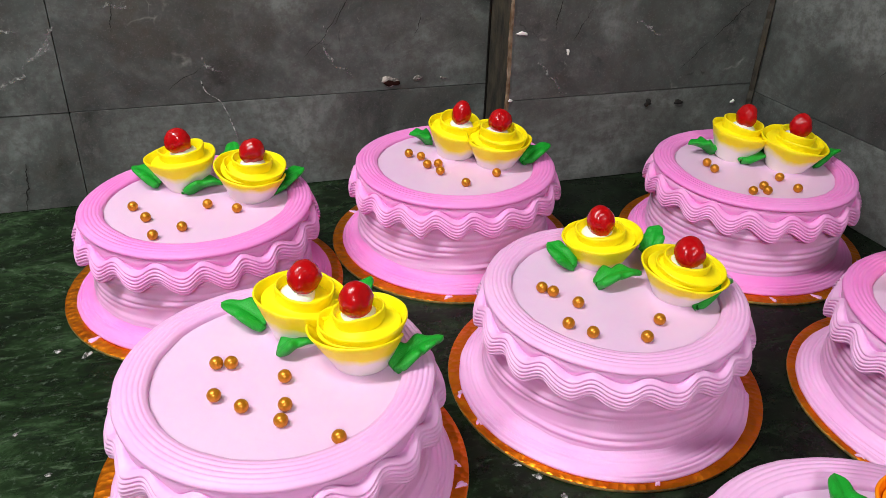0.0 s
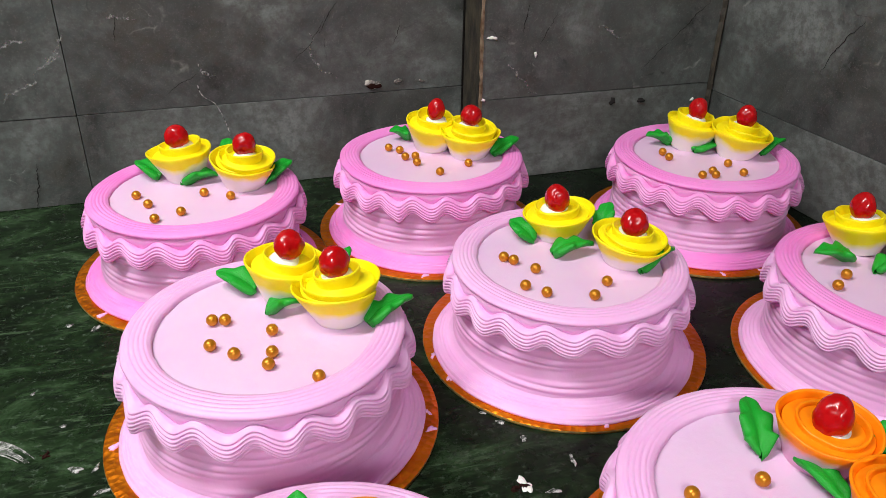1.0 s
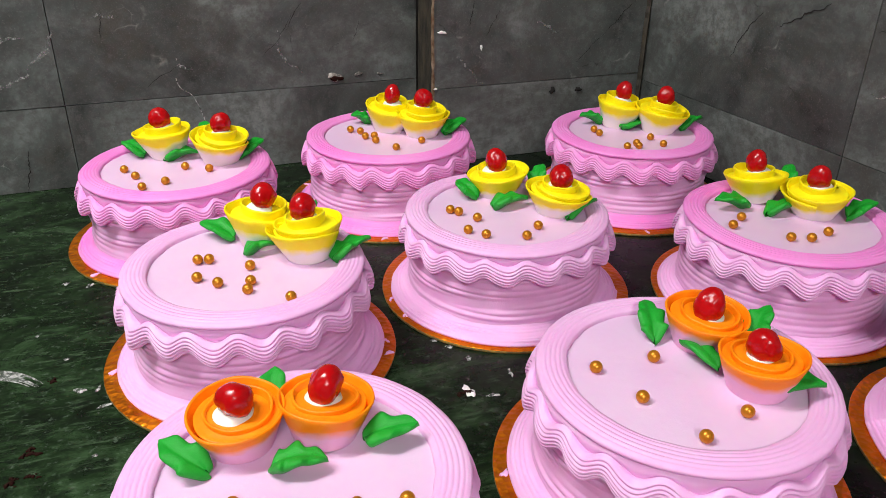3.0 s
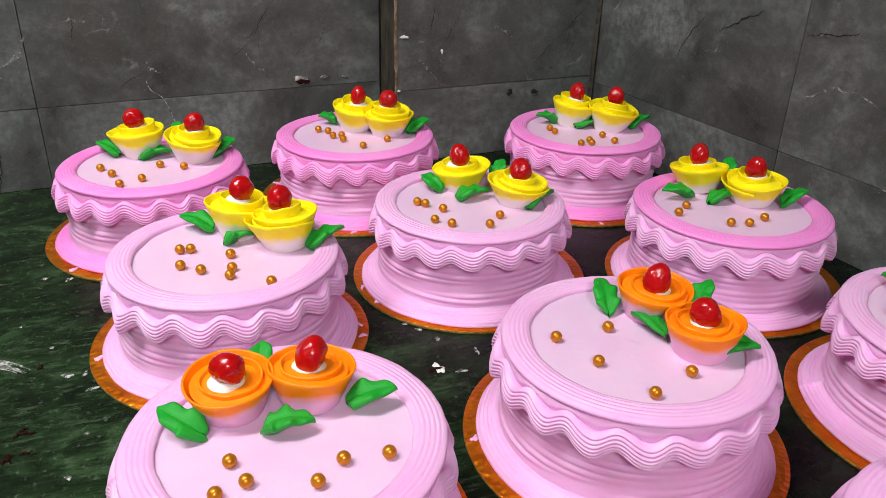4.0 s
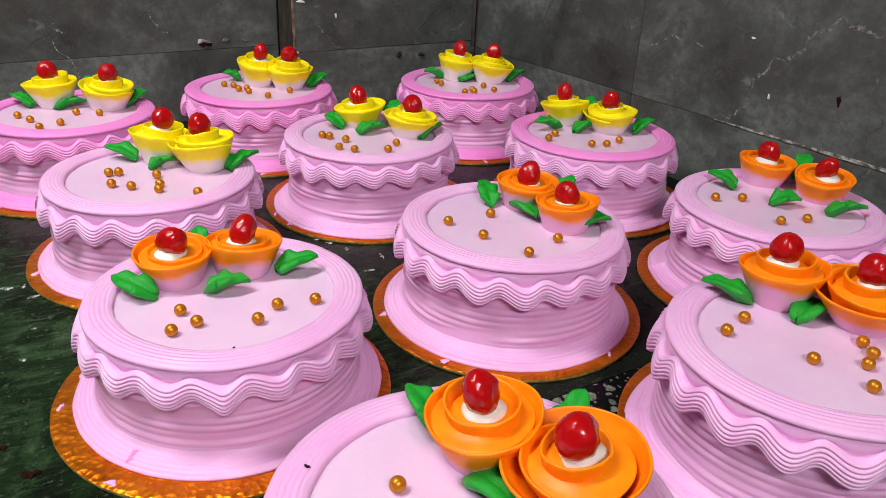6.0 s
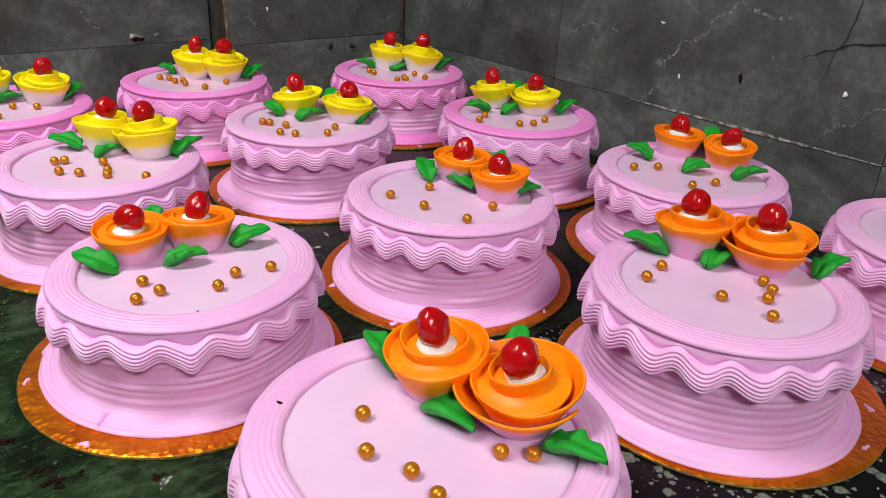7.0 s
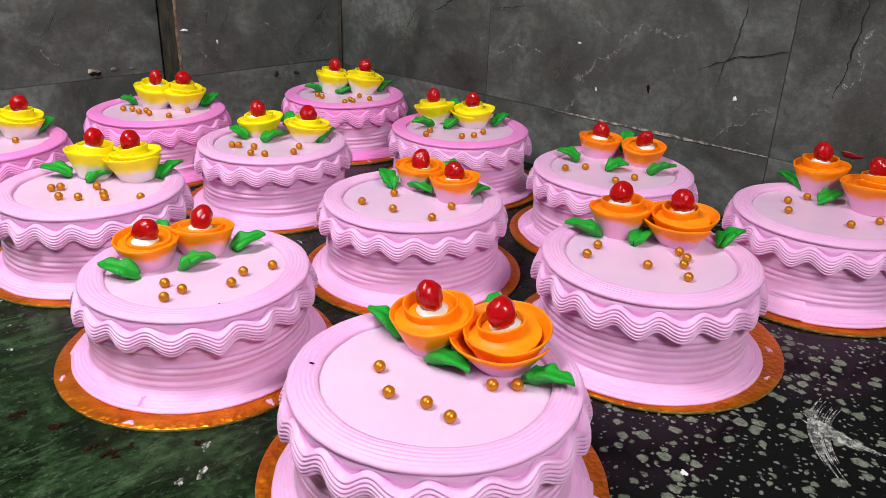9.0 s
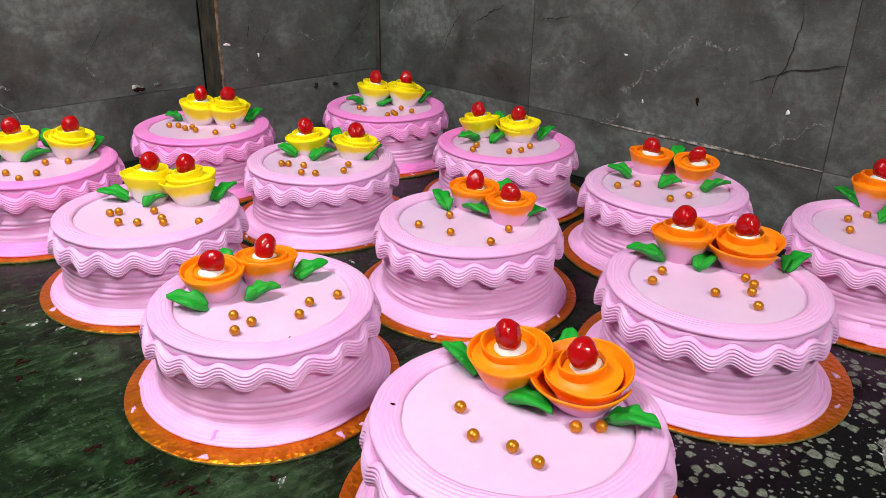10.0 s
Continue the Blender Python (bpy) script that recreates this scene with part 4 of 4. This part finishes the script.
cake((0.381, 0.938), 0.046,
     [(0.007, 0.025), (0.041, -0.005)],
     [((-0.008, 0.05, 0.0035), (-0.028, 0.054, 0.02)), ((0.01, 0.02, 0.004), (0.037, 0.028, 0.008)), ((0.062, -0.02, 0.0035), (0.093, -0.007, 0.021))],
     [(-0.041, 0.027), (-0.031, 0.017), (-0.03, -0.003), (-0.019, -0.004), (-0.022, -0.021), (-0.006, -0.052), (0.03, -0.038)],
     PETAL_YELLOW, CREAM_DEEP, CREAM_MID, CREAM_DEEP, 1, YELLOW_DEEP)
cake((0.676, 0.86), 0.045,
     [(-0.004, 0.031), (0.034, -0.004)],
     [((-0.017, 0.038, 0.0035), (-0.044, 0.044, 0.02)), ((-0.001, 0.015, 0.004), (0.044, 0.022, 0.008)), ((0.061, -0.016, 0.0035), (0.111, 0.0, 0.021))],
     [(-0.046, 0.014), (-0.047, -0.001), (-0.04, -0.054), (-0.023, -0.047), (-0.026, -0.057), (0.005, -0.034), (0.006, -0.06)],
     PETAL_YELLOW, CREAM_DEEP, CREAM_MID, CREAM_DEEP, 2, YELLOW_DEEP)
cake((0.173, 0.656), 0.044,
     [(0.019, 0.038), (0.055, 0.001)],
     [((-0.001, 0.045, 0.0035), (-0.025, 0.064, 0.02)), ((0.013, 0.02, 0.004), (0.036, 0.019, 0.008)), ((0.068, -0.02, 0.0035), (0.103, -0.007, 0.021)), ((0.043, 0.027, 0.012), (0.059, 0.048, 0.03))],
     [(-0.037, 0.014), (-0.028, 0.012), (-0.04, -0.017), (-0.025, -0.031), (0.003, -0.01), (0.0, -0.036), (-0.004, -0.049), (0.026, -0.071)],
     PETAL_YELLOW, CREAM_LIGHT, CREAM_LIGHT, CREAM_LIGHT, 3, YELLOW_PALE)
cake((0.427, 0.687), 0.035,
     [(0.01, 0.044), (0.046, -0.013)],
     [((-0.019, 0.037, 0.0035), (-0.03, 0.058, 0.02)), ((-0.006, 0.008, 0.004), (0.028, 0.009, 0.008)), ((0.05, -0.037, 0.0035), (0.096, -0.019, 0.021)), ((0.032, 0.021, 0.012), (0.045, 0.036, 0.03))],
     [(-0.054, 0.013), (-0.048, 0.006), (-0.036, -0.012), (-0.054, -0.034), (-0.042, -0.048), (0.011, -0.046), (-0.008, -0.062)],
     PETAL_YELLOW, CREAM_LIGHT, CREAM_LIGHT, CREAM_LIGHT, 4, YELLOW_PALE, board=(0.004, 0.005, 1), girth=1.015)
cake((0.68, 0.584), 0.038,
     [(0.001, 0.053), (0.032, 0.004)],
     [((-0.021, 0.036, 0.0035), (-0.054, 0.04, 0.02)), ((-0.011, 0.02, 0.004), (0.029, 0.019, 0.008)), ((0.048, -0.019, 0.0035), (0.079, -0.017, 0.021)), ((0.023, 0.034, 0.012), (0.044, 0.052, 0.03))],
     [(-0.067, 0.001), (-0.048, 0.013), (-0.034, -0.038), (-0.017, -0.045), (0.007, -0.04)],
     PETAL_YELLOW, CREAM_DEEP, CREAM_LIGHT, CREAM_LIGHT, 5, YELLOW_MIXED, board=(0.007, 0.002, 1))
cake((0.169, 0.403), 0.033,
     [(-0.026, 0.039), (0.023, 0.031)],
     [((-0.049, 0.016, 0.0035), (-0.07, 0.038, 0.02)), ((-0.011, 0.011, 0.004), (0.016, 0.004, 0.008)), ((0.045, 0.012, 0.0035), (0.073, 0.005, 0.021)), ((-0.001, 0.04, 0.012), (0.002, 0.057, 0.03))],
     [(-0.037, -0.015), (-0.031, -0.035), (-0.049, -0.039), (0.007, -0.05), (0.026, -0.037), (0.053, -0.042)],
     PETAL_ORANGE, CREAM_LIGHT, CREAM_LIGHT, CREAM_LIGHT, 6, ORANGE_PALE, ((-0.018, -0.074, 0.0857), (-0.045, 0.045, 0.0895)), board=(-0.006, -0.006, 1), girth=1.035, tall=0.922)
cake((0.431, 0.405), 0.031,
     [(0.035, 0.03), (0.038, -0.027)],
     [((0.002, 0.04, 0.0035), (0.016, 0.076, 0.02)), ((0.028, 0.028, 0.004), (0.023, -0.026, 0.008)), ((0.04, -0.039, 0.0035), (0.065, -0.053, 0.021)), ((0.044, 0.006, 0.012), (0.067, 0.019, 0.03))],
     [(-0.055, 0.022), (-0.011, 0.02), (-0.043, -0.016), (0.011, -0.05), (-0.028, -0.061)],
     PETAL_ORANGE, CREAM_LIGHT, CREAM_LIGHT, CREAM_LIGHT, 7, ORANGE_PALE)
cake((0.697, 0.325), 0.033,
     [(0.041, 0.054), (0.057, -0.003)],
     [((-0.007, 0.05, 0.0035), (-0.018, 0.075, 0.02)), ((-0.002, 0.005, 0.004), (0.019, -0.009, 0.008)), ((0.02, -0.039, 0.0035), (0.044, -0.06, 0.021)), ((0.058, 0.028, 0.012), (0.084, 0.036, 0.03))],
     [(-0.049, 0.038), (-0.025, 0.025), (-0.039, -0.031), (-0.011, -0.039)],
     PETAL_ORANGE, CREAM_LIGHT, CREAM_LIGHT, CREAM_LIGHT, 8, ORANGE_PALE)
cake((0.493, 0.139), 0.043,
     [(0.0275, 0.054), (0.0565, 0.004)],
     [((0.006, 0.06, 0.0035), (-0.013, 0.085, 0.02)), ((0.018, 0.03, 0.004), (0.071, 0.032, 0.008)), ((0.071, -0.03, 0.0035), (0.099, -0.037, 0.021))],
     [(-0.021, 0.045), (-0.046, 0.039), (-0.023, -0.012), (0.026, -0.015), (0.004, -0.033), (0.019, -0.027), (-0.017, -0.05)],
     PETAL_ORANGE, CREAM_LIGHT, CREAM_LIGHT, CREAM_LIGHT, 9, ORANGE_PALE, board=(0.012, 0.000, 1.04), girth=1.046, tall=1.05)
cake((0.204, 0.123), 0.042,
     [(0.028, 0.032), (0.051, -0.017)],
     [((0.016, 0.050, 0.0035), (0.014, 0.085, 0.02)), ((0.018, 0.017, 0.004), (0.023, -0.015, 0.008)), ((0.043, -0.042, 0.0035), (0.049, -0.074, 0.021)), ((0.048, 0.011, 0.012), (0.072, 0.023, 0.03))],
     [(-0.025, 0.031), (-0.040, 0.003), (-0.029, -0.022), (-0.028, -0.043), (0.018, -0.036), (0.031, -0.047)],
     PETAL_ORANGE, CREAM_LIGHT, CREAM_LIGHT, CREAM_LIGHT, 10, ORANGE_PALE, ((-0.035, 0.010, 0.0857), (-0.060, 0.062, 0.0907)), board=(0.004, 0.004, 1.03), girth=1.05, tall=1.04)
cake((0.76, 0.083), 0.049,
     [(0.068, 0.038), (0.050, -0.028)],
     [((0.059, 0.051, 0.0035), (0.07, 0.089, 0.02)), ((0.033, 0.018, 0.004), (0.077, 0.008, 0.008)), ((0.088, -0.027, 0.0035), (0.106, -0.041, 0.021))],
     [(-0.001, 0.044), (0.029, 0.035), (-0.033, 0.029), (-0.022, -0.034), (0.013, -0.051)],
     PETAL_ORANGE, CREAM_LIGHT, CREAM_LIGHT, CREAM_LIGHT, 11, ORANGE_PALE)
